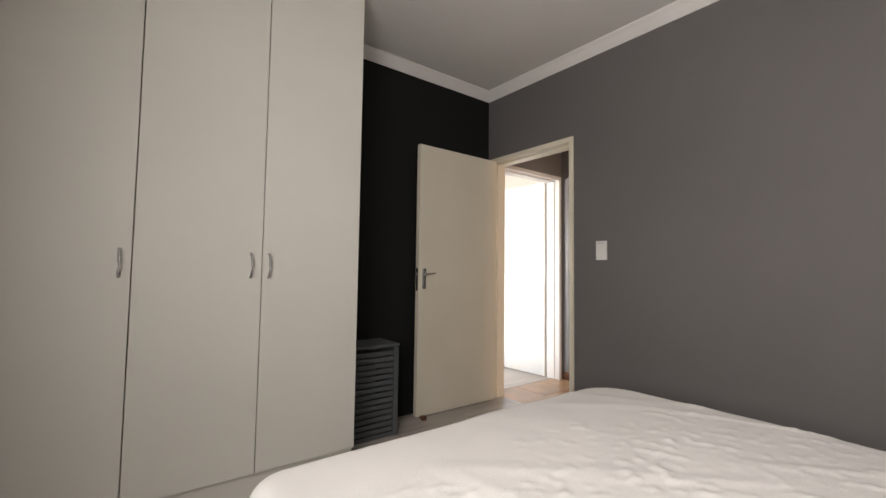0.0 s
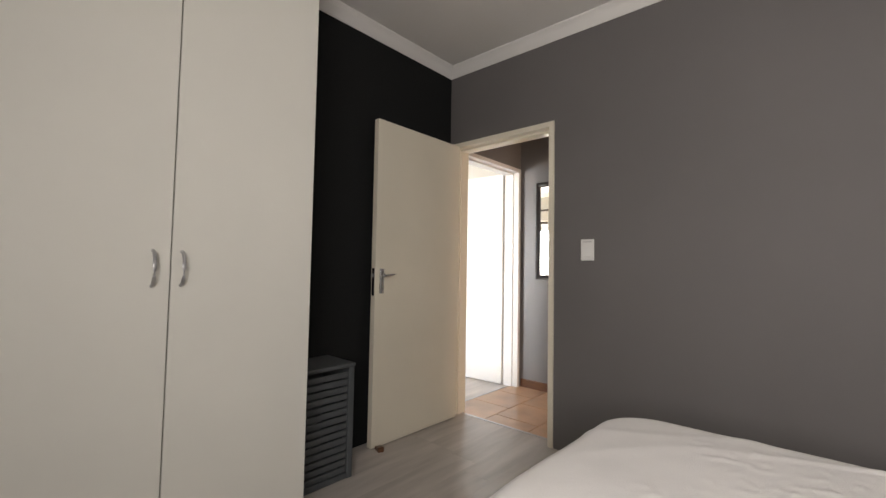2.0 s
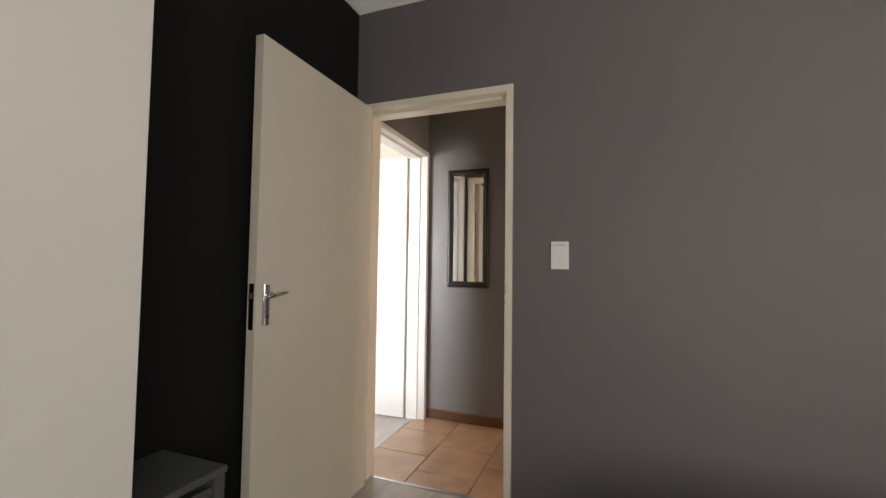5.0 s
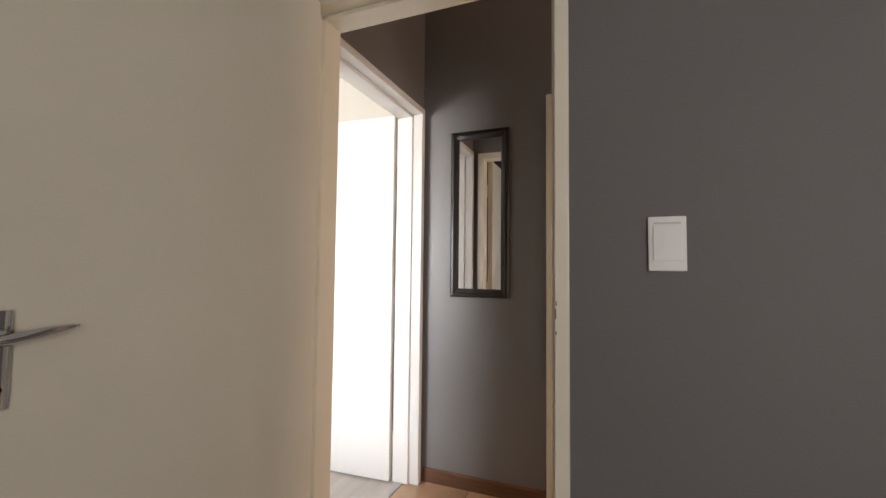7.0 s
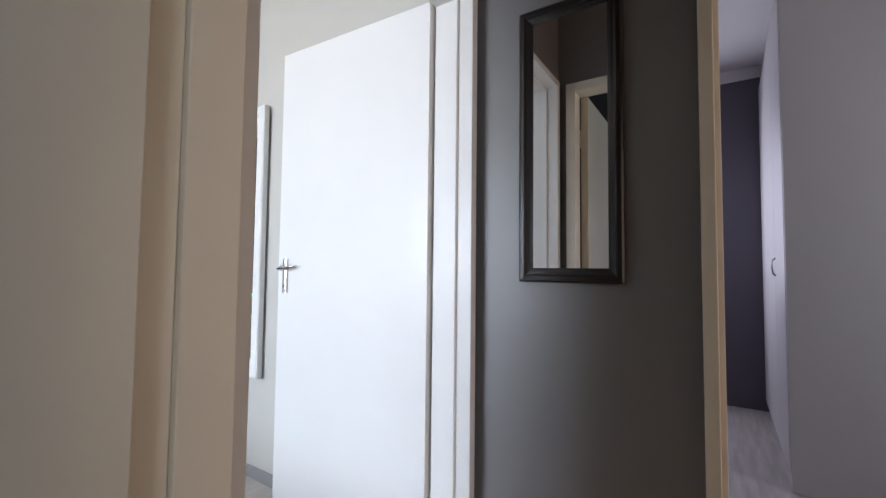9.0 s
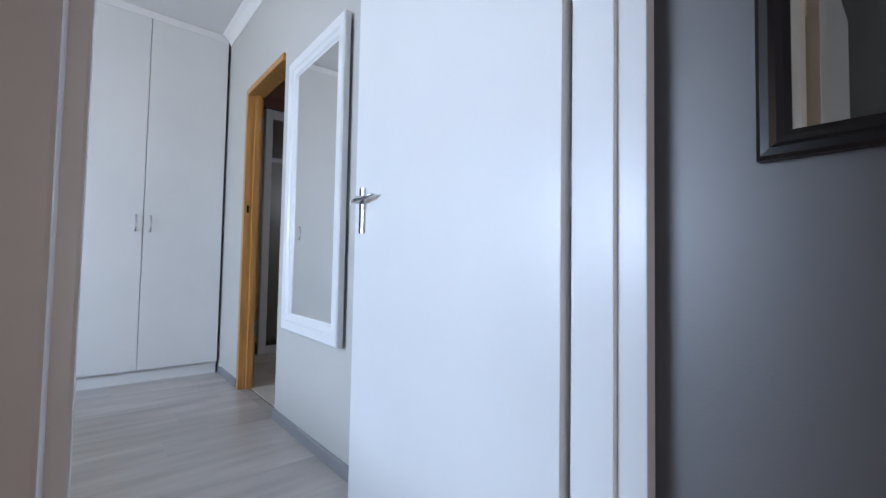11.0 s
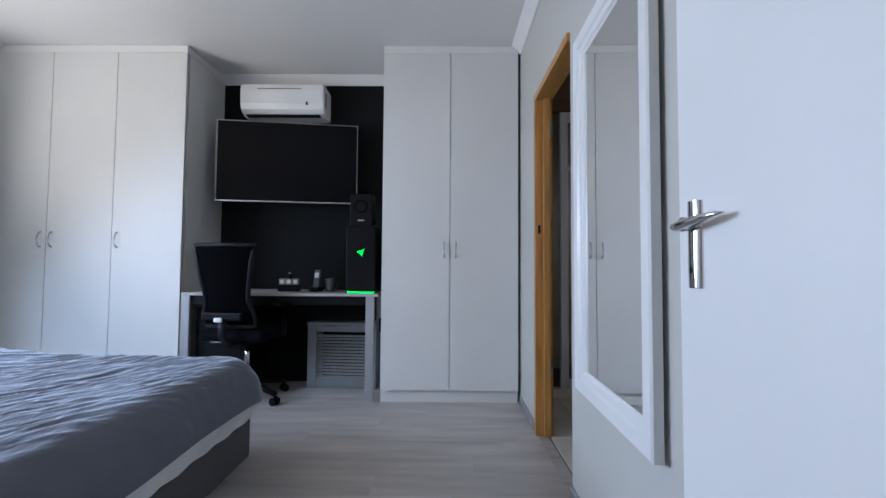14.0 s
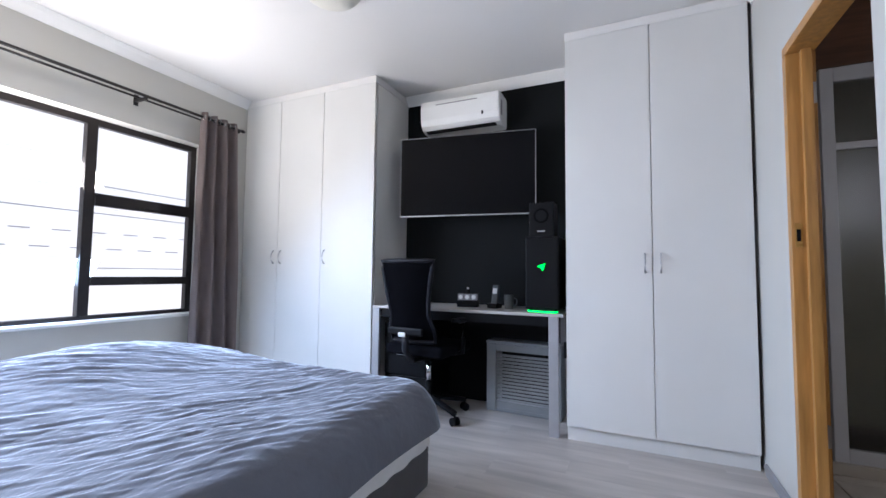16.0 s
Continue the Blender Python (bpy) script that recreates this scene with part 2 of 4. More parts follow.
wall("wall_south_bedroom", GREY, "plain grey painted wall behind the bed", [(-3.34, -3.8, 0, 0.12, -3.7, HIGH)])
wall("wall_hall_north", SATIN, "grey painted hall end wall with a doorway",
     [(0.06, 0.015, 0, 0.165, 0.065, HIGH), (0.165, 0.015, 2.075, 1.035, 0.065, HIGH), (1.035, 0.015, 0, 1.07, 0.065, HIGH)])
wall("wall_south_main_bedroom", STONE, "pale painted wall with the bedroom doorway",
     [(-2.867, 0.065, 0, 0.165, 0.13, HIGH), (0.165, 0.065, 2.075, 1.035, 0.13, HIGH)])
wall("wall_hall_east", SATIN, "grey painted hall wall on which a mirror hangs",
     [(1.07, -0.68, 0, 1.13, 0.065, HIGH), (1.07, -1.55, 2.075, 1.13, -0.68, HIGH), (1.07, -3.0, 0, 1.13, -1.55, HIGH)])
wall("wall_third_room_west", PURPLE, "grey mauve wall with a doorway",
     [(1.13, -0.68, 0, 1.19, 0.065, HIGH), (1.13, -1.55, 2.075, 1.19, -0.68, HIGH), (1.13, -3.0, 0, 1.19, -1.55, HIGH)])
# the hall's end is unseen; its opening is added for the warm lamp
wall("wall_hall_south", SATIN, "grey painted wall with an added unseen opening at the hall's far end", [(0.12, -3.1, 0, 0.18, -3.0, HIGH), (0.18, -3.1, 2.08, 1.02, -3.0, HIGH), (1.02, -3.1, 0, 1.19, -3.0, HIGH)])
# opening added out of view for the fill lamp
wall("wall_third_room_east", PURPLE, "grey mauve painted far wall with an added unseen opening", [(3.83, -3.1, 0, 3.93, -0.37, HIGH), (3.83, -0.37, 0, 3.93, -0.04, 0.9), (3.83, -0.37, 2.1, 3.93, -0.04, HIGH), (3.83, -0.04, 0, 3.93, 0.065, HIGH)])
wall("wall_third_room_north", PURPLE, "plain grey mauve wall", [(1.19, 0.0, 0, 3.83, 0.065, HIGH)])
# unseen opening, added only where the south fill stands
wall("wall_third_room_south", PURPLE, "grey mauve wall with an added unseen opening", [(1.19, -3.1, 0, 1.28, -3.0, HIGH), (1.28, -3.1, 0, 2.22, -3.0, 0.9), (1.28, -3.1, 2.08, 2.22, -3.0, HIGH), (2.22, -3.1, 0, 3.93, -3.0, HIGH)])
wall("wall_east_main_bedroom", STONE, "pale painted wall with a framed mirror and a bathroom doorway",
     [(1.035, 0.065, 0, 1.11, 0.13, HIGH), (1.03, 0.13, 0, 1.11, 1.985, HIGH), (1.03, 1.985, 2.02, 1.11, 2.69, HIGH), (1.03, 2.69, 0, 1.11, 3.845, HIGH)])
wall("wall_north_main_bedroom", NICHE, "charcoal painted wall at the back of the desk niche", [(-2.867, 3.745, 0, 1.03, 3.845, HIGH)])
wall("wall_west_main_bedroom", STONE, "pale painted outer wall with a wide window",
     [(-3.09, 0.065, 0, -2.867, WIN2[0], HIGH), (-3.09, WIN2[0], 0, -2.867, WIN2[1], WIN2[2]), (-3.09, WIN2[0], WIN2[3], -2.867, WIN2[1], HIGH), (-3.09, WIN2[1], 0, -2.867, 3.845, HIGH)])
# high opening is added, beside the bathroom's unseen fill lamp
wall("wall_bathroom_east", PALETILE, "pale tiled bathroom wall with an added high opening, unseen", [(2.5, 0.065, 0, 2.6, 0.5, HIGH), (2.5, 0.5, 0, 2.6, 1.3, 1.45), (2.5, 0.5, 2.15, 2.6, 1.3, HIGH), (2.5, 1.3, 0, 2.6, 4.4, HIGH)])
wall("wall_bathroom_north", PALETILE, "pale tiled bathroom wall", [(1.15, 4.3, 0, 2.5, 4.4, HIGH)])
wall("wall_bathroom_west", PALETILE, "pale tiled bathroom wall", [(1.05, 3.845, 0, 1.15, 4.4, HIGH)])
wall("wall_bathroom_south", PALETILE, "pale tiled bathroom wall", [(1.11, 0.065, 0, 2.5, 0.165, HIGH)])
wall("wall_shower_bulkhead", SKIRT, "dark brown panel above the shower screen", [(1.112, 3.42, 2.20, 2.5, 3.48, TOP)])
structure("ceiling", box(-3.34, -3.8, TOP, 3.93, 4.4, TOP + 0.1), CEILING, "white painted flat ceiling board", "ceiling")
structure("ceiling_main_bedroom", box(-2.867, 0.13, TOP2, 1.03, 3.745, TOP - 0.002), CEILING, "white painted ceiling of the main bedroom", "ceiling")
# slab runs on to x = 6.2, out of view, to block sun on the east wall
structure("roof", box(-3.7, -4.2, 2.86, 6.2, 4.8, 2.95), ROOFTILE, "flat dark roof over the rooms, extended east unseen to block the sun", "roof")
structure("floor_bedroom", box(-3.34, -3.8, -0.1, 0.10, 0.03, -0.004), LAMINATE, "grey wood-look laminate bedroom floor", "floor")
structure("floor_main_bedroom", box(-3.09, 0.085, -0.1, 1.09, 3.86, -0.004), LAMINATE, "grey washed oak laminate floor", "floor")
structure("floor_third_room", box(1.12, -3.1, -0.1, 3.93, 0.085, 0.0), LAMINATE, "grey wood-look laminate floor", "floor")
structure("floor_hall", box(0.10, -3.1, -0.1, 1.12, 0.085, -0.005), GROUT, "terracotta tiled hall floor", "floor")
structure("floor_bathroom", box(1.09, 0.085, -0.1, 2.6, 4.4, -0.006), GROUT, "pale tiled bathroom floor", "floor")
structure("ground", box(-80, -80, -0.35, 80, 80, -0.25), PAVING, "paved ground outside the house", "ground")

COVE = [(0.0, 0.0), (0.0, -0.072), (0.006, -0.072), (0.010, -0.064), (0.022, -0.050), (0.042, -0.026), (0.058, -0.012), (0.064, -0.008), (0.066, 0.0)]


def cornice(name, path, top=TOP):
    bm = sweep([(o, top + u) for o, u in COVE], path)
    structure(name, bm, CORNICE, "white plaster cove cornice", "cornice")


cornice("trim_cornice_bedroom", [(-1.55, 0, 0, -1), (0, 0, -1, -1), (0, -3.7, -1, 1), (-3.1, -3.7, 1, 1), (-3.1, -0.60, 1, 0)])
cornice("trim_cornice_main_bedroom", [(1.03, 3.20, -1, 0), (1.03, 0.13, -1, 1), (-2.867, 0.13, 1, 1), (-2.867, 3.20, 1, 0)], TOP2)
cornice("trim_cornice_niche", [(-1.44, 3.745, 0, -1), (0.018, 3.745, 0, -1)], TOP2)
cornice("trim_cornice_third_room", [(3.83, -3.0, -1, 0), (3.83, 0.0, -1, -1), (1.19, 0.0, 0, -1)])


def skirting(name, mat, label, path, h=0.07, d=0.012):
    structure(name, sweep([(0, 0.0), (d, 0.0), (d, h - 0.008), (d * 0.4, h), (0, h)], path), mat, label, "skirting")


skirting("baseboard_hall_east", SKIRT, "dark wooden skirting board along the hall", [(1.07, -0.68, -1, 0), (1.07, -0.009, -1, 0)], 0.075)
skirting("baseboard_main_bedroom_south", GREYTRIM, "grey skirting board", [(1.03, 0.16, -1, 0), (1.03, 1.985, -1, 0)], 0.055)
skirting("baseboard_main_bedroom_north", GREYTRIM, "grey skirting board", [(1.03, 2.72, -1, 0), (1.03, 3.20, -1, 0)], 0.055)
structure("threshold_strip_bedroom", box(0.085, -0.853, 0.0, 0.108, -0.065, 0.003, 0.001), STEEL, "thin dull metal strip between floor and tiles", "threshold")
structure("threshold_strip_main_bedroom", box(0.215, 0.078, 0.0, 1.015, 0.098, 0.003, 0.001), STEEL, "thin dull metal strip between tiles and floor", "threshold")


# ---------- doors ----------
def door_frame(name, mat, label, axis, wall0, wall1, a0, a1, top, face=0.035, proud=0.012):
    """A pressed steel frame round an opening a0..a1 of a wall that spans wall0..wall1 across axis."""
    t = thing(name, label, "door frame", kind="structure")

    def piece(n, u0, u1, z0, z1):
        bm = bmesh.new()
        for w0, w1, inset in ((wall0 - proud, wall0 + 0.045, 0.0), (wall0 + 0.045, wall1 + proud, 0.014)):
            v0, v1, zz = u0, u1, z0
            if n == "jamb" and inset:
                v0, v1 = (u0, u1 + inset) if u0 == a0 else (u0 - inset, u1)
            if n == "head" and inset:
                zz = z0 - inset
            if axis == "x":
                box(w0, v0, zz, w1, v1, z1, 0.003, bm)
            else:
                box(v0, w0, zz, v1, w1, z1, 0.003, bm)
        part(n, bm, mat, t)

    piece("jamb", a0, a0 + face, 0, top)
    piece("jamb", a1 - face, a1, 0, top)
    piece("head", a0 + face, a1 - face, top - face, top)
    return t


door_frame("door_frame_bedroom", CREAM, "cream painted steel door frame", "x", 0, 0.12, -0.888, -0.03, 2.07)
door_frame("door_frame_main_bedroom", WHITE, "white painted steel door frame", "y", 0.004, 0.13, 0.165, 1.038, 2.075)
door_frame("door_frame_third_room", CREAM, "cream painted steel door frame", "x", 1.07, 1.19, -1.55, -0.68, 2.075)
strike = part("strike_plate", box(0.006, -0.8542, 0.98, 0.034, -0.8525, 1.11), STEEL, bpy.data.objects["door_frame_bedroom"], "worn steel strike plate")
part("keyhole", box(0.012, -0.8526, 1.02, 0.026, -0.8520, 1.06), BLACK, strike)
part("keyhole", box(0.012, -0.8526, 1.075, 0.026, -0.8520, 1.095), BLACK, strike)


for z, h, y in ((1.045, 0.026, -0.8555), (1.078, 0.012, -0.8570), (1.005, 0.009, -0.8560)):
    part("paint_chip", box(-0.0128, y - 0.0012, z, -0.0115, y + 0.0014, z + h, 0.0004), EBONY, bpy.data.objects["door_frame_bedroom"], "dark chip in the paint")


def lever_handle(parent, x, z, side):
    """A chrome plate and lever on the face at y = side * 0.021 of a leaf; the lever points away from the edge."""
    s = side
    plate = bmesh.new()
    bmesh.ops.create_cone(plate, cap_ends=True, segments=28, radius1=1, radius2=1, depth=0.152, matrix=Matrix.Translation((0, 0, z)))
    for v in plate.verts:
        v.co.x, v.co.y = x + 0.0175 * v.co.x, s * (0.0205 + 0.0115 * max(0.0, v.co.y))
    bmesh.ops.remove_doubles(plate, verts=plate.verts[:], dist=0.0002)
    h = part("handle", plate, CHROME, parent, "chrome lever handle on a half-round plate")
    part("neck", rod((x, s * 0.028, z + 0.035), (x, s * 0.047, z + 0.035), 0.011, r2=0.013), CHROME, h, smooth=True)
    pts = [(x + 0.024, s * 0.047, z + 0.030), (x + 0.018, s * 0.047, z + 0.031), (x, s * 0.048, z + 0.033), (x - 0.025, s * 0.049, z + 0.036), (x - 0.055, s * 0.048, z + 0.040), (x - 0.082, s * 0.046, z + 0.043), (x - 0.096, s * 0.043, z + 0.044)]
    part("lever", tube(pts, [0.005, 0.0105, 0.013, 0.0125, 0.0105, 0.007, 0.003], n=16, flat=0.7), CHROME, h, smooth=True)
    part("keyhole", rod((x, s * 0.0305, z - 0.045), (x, s * 0.0325, z - 0.045), 0.005), BLACK, h)


def door_leaf(name, mat, label, m, width=0.80, high=2.03):
    """A flush door: hinge at the origin, leaf along +x."""
    t = thing(name, label, "door", m, "flush doors")
    leaf = part("leaf", box(0.0, -0.02, 0.008, width, 0.02, high + 0.008, 0.002), mat, t)
    lever_handle(t, width - 0.05, 1.02, 1)
    lever_handle(t, width - 0.05, 1.02, -1)
    part("lock_plate", box(width - 0.0005, -0.011, 0.93, width + 0.0015, 0.011, 1.10), BLACK, t, "dark lock plate in the edge")
    part("latch", box(width, -0.006, 1.045, width + 0.009, 0.006, 1.065, 0.002), STEEL, t)
    for z in (0.22, 1.02, 1.80):
        part("hinge", rod((-0.004, -0.020, z - 0.05), (-0.004, -0.020, z + 0.05), 0.006), mat, t)
    return t


door_leaf("bedroom_door", CREAM, "cream painted flush door standing wide open", pose(-0.018, -0.088, 0, 0, 0, 180), 0.79)
door_leaf("main_bedroom_door", WHITE, "white painted flush door standing open", pose(0.985, 0.152, 0, 0, 0, 93))


# ---------- built-in wardrobes ----------
def wardrobe(name, label, x0, x1, front, back, seams, handles, z0=0.09, z1=2.55, head=None, top=TOP, grip=1.09, board=BOARD):
    """Doors between the seams; handles: x of each, one a door."""
    t = thing(name, label, "wardrobe", pose((x0 + x1) / 2, (front + back) / 2, 0), "built-in wardrobes")
    part("body", box(x0 + 0.002, front + 0.04, z0, x1 - 0.002, back, z1), board, t, world=True)
    part("plinth", box(x0 + 0.002, front + 0.03, 0, x1 - 0.002, back, z0), board, t, world=True)
    part("top_panel", box(x0, front + 0.004, z1 + 0.003, x1, back, top - 0.003), head or board, t, world=True)
    edges = [x0, *seams, x1]
    for a, b, hx in zip(edges, edges[1:], handles):
        d = part("door", box(a + 0.0022, front, z0 + 0.004, b - 0.0022, front + 0.018, z1, 0.0015), board, t, world=True)
        bm = bmesh.new()
        if hx is not None:
            pts = [(hx, front - o, grip + u) for o, u in ((0, -0.055), (0.014, -0.05), (0.026, -0.03), (0.030, 0), (0.026, 0.03), (0.014, 0.05), (0, 0.055))]
            tube(pts, 0.0055, bm)
            part("handle", bm, STEEL, d, "satin steel bow handle", smooth=True, world=True)
    return t


wardrobe("built_in_wardrobe", "white melamine built-in wardrobe with closed doors", -3.098, -1.540, -0.60, -0.003, [-2.533, -2.038], [-2.574, -2.088, -2.008], 0.13, 2.52, board=CREAMBOARD)
wardrobe("built_in_wardrobe", "white melamine two-door wardrobe beside the desk niche", 0.020, 1.012, 3.205, 3.742, [0.515], [0.474, 0.558], 0.085, head=CEILING, top=TOP2, grip=1.10)
wardrobe("built_in_wardrobe", "white melamine three-door wardrobe beside the window", -2.865, -1.44, 3.205, 3.742, [-2.436, -1.955], [-2.477, -2.394, -1.913], 0.085, head=CEILING, top=TOP2, grip=1.155)
structure("trim_wardrobe_filler", box(1.0145, 3.42, 0.0, 1.0285, 3.742, TOP2 - 0.003), BOARD, "narrow shadow gap strip beside the wardrobe", "trim")


# ---------- cloth ----------
def drape(x0, x1, y0, y1, z, radius, falls, step, ripple, corner=0.0, flare=0.0, blunt=2.0):
    """A cloth over a block: falls = lengths that hang over the west, east, south and north sides; ripple(x, y, s) lifts it."""
    w, e, s_, n = falls
    nx, ny = int((x1 - x0 + w + e) / step), int((y1 - y0 + s_ + n) / step)
    bm = bmesh.new()
    grid = []
    for j in range(ny + 1):
        row = []
        v = y0 - s_ + (y1 - y0 + s_ + n) * j / ny
        for i in range(nx + 1):
            u = x0 - w + (x1 - x0 + w + e) * i / nx
            west = min(corner, 0.05)
            cx, cy = min(max(u, x0 + west), x1 - corner), min(max(v, y0 + corner), y1 - (corner if u > (x0 + x1) / 2 else west))
            dx, dy = u - cx, v - cy
            far = (abs(dx) ** blunt + abs(dy) ** blunt) ** (1 / blunt)
            span = math.hypot(dx, dy)
            s = max(0.0, far - (corner if u > (x0 + x1) / 2 else west))
            a = min(s / radius, math.pi / 2)
            out, down = radius * math.sin(a), radius * (1 - math.cos(a)) + max(0.0, s - radius * math.pi / 2)
            hx, hy = (dx / span, dy / span) if span > 1e-6 else (0, 0)
            lift = ripple(u, v, s)
            out += (min(far, corner) if u > (x0 + x1) / 2 else min(far, west)) + flare * max(0.0, s - radius)
            px, py, pz = cx + hx * out, cy + hy * out, z - down
            px, py, pz = px + hx * lift * math.sin(a), py + hy * lift * math.sin(a), pz + lift * math.cos(a)
            row.append(bm.verts.new((px, py, max(pz, 0.012))))
        grid.append(row)
    for j in range(ny):
        for i in range(nx):
            bm.faces.new((grid[j][i], grid[j][i + 1], grid[j + 1][i + 1], grid[j + 1][i]))
    return bm


def ridge(x, y, k, seed):
    return 1 - abs(noise.noise(Vector((x * k, y * k, seed)))) * 2


# ---------- bedroom: bed, hamper, switch ----------
bed = thing("double_bed", "double bed with pale base under a white bedspread", "bed", pose(-1.48, -2.6, 0))
part("base", box(-2.26, -3.62, 0.06, -0.72, -1.62, 0.27, 0.02), BASECLOTH, bed, world=True)
part("mattress", box(-2.27, -3.63, 0.271, -0.71, -1.61, 0.50, 0.05, seg=3), SHEET, bed, world=True)
for bx in (-2.2, -0.80):
    for by in (-3.55, -1.72):
        part("foot", rod((bx, by, 0), (bx, by, 0.065), 0.025), BLACK, bed, world=True)


def quilted(u, v, s):
    broad = 0.004 * noise.noise(Vector((u * 2.2, v * 2.2, 3.1)))
    fold = 0.004 * max(0.0, ridge(u * 0.9 + 0.55 * v, 0.25 * v - 0.4 * u, 3.0, 7.7) - 0.80) / 0.20
    worked = max(0.0, min(1.0, (-1.78 - v + 0.12 * noise.noise(Vector((u * 3, 0.4, 2)))) / 0.12)) * max(0.0, 1 - s / 0.03)
    spray = max(0.0, min(1.0, 0.5 + 2.2 * noise.noise(Vector((u * 4.5, v * 4.5, 11)))))
    fleck = max(0.0, noise.noise(Vector((u * 24 + 9 * v, v * 30, 5))) - 0.05)
    hang = 0.006 * math.sin(u * 9 + v * 8) * min(1, s / 0.3)
    return broad + fold + 0.012 * fleck * worked * (0.3 + 0.7 * spray) + hang


spread = part("bedspread", drape(-2.250, -0.705, -3.60, -1.552, 0.545, 0.056, (0.36, 0.40, 0.05, 0.42), 0.010, quilted, 0.15), LINEN, smooth=True)
tagged(spread, "white embroidered cotton bedspread over the bed", "bedspread")


def louvre_box(name, label, mat, m, wide, deep, high, slats, rim, fill=0.78, tilt=10, band=0.0, behind=None):
    """A box with a slatted front: x across, front at y = 0, back at y = deep."""
    t = thing(name, label, "storage box", m)
    part("back", box(rim, deep - 0.012, 0.02, wide - rim, deep, high - 0.03), behind or mat, t)
    for a, b in ((0, rim), (wide - rim, wide)):
        part("side", box(a, 0, 0.0, b, deep, high, 0.006), mat, t)
    part("lid", box(-0.004, -0.006, high + 0.001, wide + 0.004, deep + 0.004, high + 0.022, 0.008, seg=3), mat, t)
    part("floor", box(rim, 0.004, 0.004, wide - rim, deep - 0.013, 0.03), mat, t)
    gap = (high - 0.05 - 2 * band) / slats
    if band:
        for z in (0.031, high - 0.002 - band):
            part("rail", box(rim + 0.001, 0.0, z, wide - rim - 0.001, 0.02, z + band, 0.004), mat, t)
    for i in range(slats):
        z = 0.034 + band + gap * i
        bm = box(rim + 0.001, 0.0, 0, wide - rim - 0.001, 0.009, gap * fill, 0.003)
        bm.transform(pose(0, 0.012, z, tilt, 0, 0))
        part("slat", bm, mat, t)
    return t


louvre_box("laundry_hamper", "slate grey slatted plastic hamper against the charcoal wall", SLATE, pose(-1.53, -0.285, 0), 0.455, 0.26, 0.575, 14, 0.035)

switch = thing("light_switch", "white plastic light switch on the grey wall", "light switch", pose(0, -1.108, 1.232))
part("plate", box(-0.009, -0.040, -0.064, -0.0005, 0.040, 0.064, 0.003), ACWHITE, switch)
part("rocker_panel", box(-0.0125, -0.030, -0.040, -0.0085, 0.030, 0.042, 0.002), ACWHITE, switch)
part("rocker", box(-0.0138, -0.010, -0.008, -0.012, 0.010, 0.010, 0.0006), ACWHITE, switch)
part("label_strip", box(-0.0112, -0.028, 0.046, -0.0085, 0.028, 0.050), STEEL, switch)

stop = bmesh.new()
box(-0.05, -0.018, 0, 0.05, 0.018, 0.03, 0.003, stop)
for v in stop.verts:
    if v.co.x > 0:
        v.co.z *= 0.3
stop.transform(pose(-0.765, -0.125, 0, 0, 0, 70))
tagged(part("door_wedge", stop, SKIRT), "small brown wooden wedge under the open door", "door wedge")


# ---------- hall: mirror ----------
def framed_mirror(name, label, mat, m, wide, high, rim, deep, steps):
    """A mirror that hangs on a wall: x across, z up, front towards -y, back at y = 0."""
    t = thing(name, label, "mirror", m)
    mitre = [(-wide / 2, -high / 2), (wide / 2, -high / 2), (wide / 2, high / 2), (-wide / 2, high / 2)]
    for k in range(4):
        (ax, az), (bx, bz) = mitre[k], mitre[(k + 1) % 4]
        bm = bmesh.new()
        rings = []
        for x, z in ((ax, az), (bx, bz)):
            sx, sz = -math.copysign(1, x), -math.copysign(1, z)
            rings.append([bm.verts.new((x + sx * o, -d, z + sz * o)) for o, d in steps])
        for i in range(len(steps)):
            j = (i + 1) % len(steps)
            bm.faces.new((rings[0][i], rings[0][j], rings[1][j], rings[1][i]))
        bm.faces.new(rings[0])
        bm.faces.new(rings[1])
        part("frame_rail", bm, mat, t)
    part("mirror_glass", box(-wide / 2 + rim - 0.004, -0.010, -high / 2 + rim - 0.004, wide / 2 - rim + 0.004, -0.006, high / 2 - rim + 0.004), MIRROR, t)
    return t


framed_mirror("hall_mirror", "tall narrow mirror in a moulded black wooden frame", EBONY, pose(1.069, -0.328, 1.472, 0, 0, -90), 0.326, 0.905, 0.045, 0.026,
              [(0, 0.001), (0, 0.020), (0.006, 0.025), (0.018, 0.026), (0.026, 0.019), (0.036, 0.017), (0.045, 0.012), (0.045, 0.001)])
framed_mirror("bedroom_mirror", "large mirror in a wide white painted frame", WHITE, pose(1.022, 1.518, 1.195, 0, 0, -91), 0.645, 1.38, 0.085, 0.032,
              [(0, 0.001), (0, 0.026), (0.006, 0.032), (0.044, 0.030), (0.052, 0.022), (0.072, 0.020), (0.078, 0.012), (0.085, 0.011), (0.085, 0.001)])

part("hanging_cleat", box(-0.2, -0.002, 0.55, 0.2, 0.0055, 0.60), WHITE, bpy.data.objects["bedroom_mirror"])

# ---------- third room ----------
cup = thing("linen_cupboard", "tall white built-in cupboard with bow handles", "cupboard", pose(3.1, -1.3, 0))
part("body", box(2.44, -1.55, 0.0, 3.828, -1.003, TOP - 0.003), BOARD, cup, world=True)
part("end_panel", box(2.415, -1.56, 0.0, 2.438, -0.985, TOP - 0.003, 0.002), BOARD, cup, world=True)
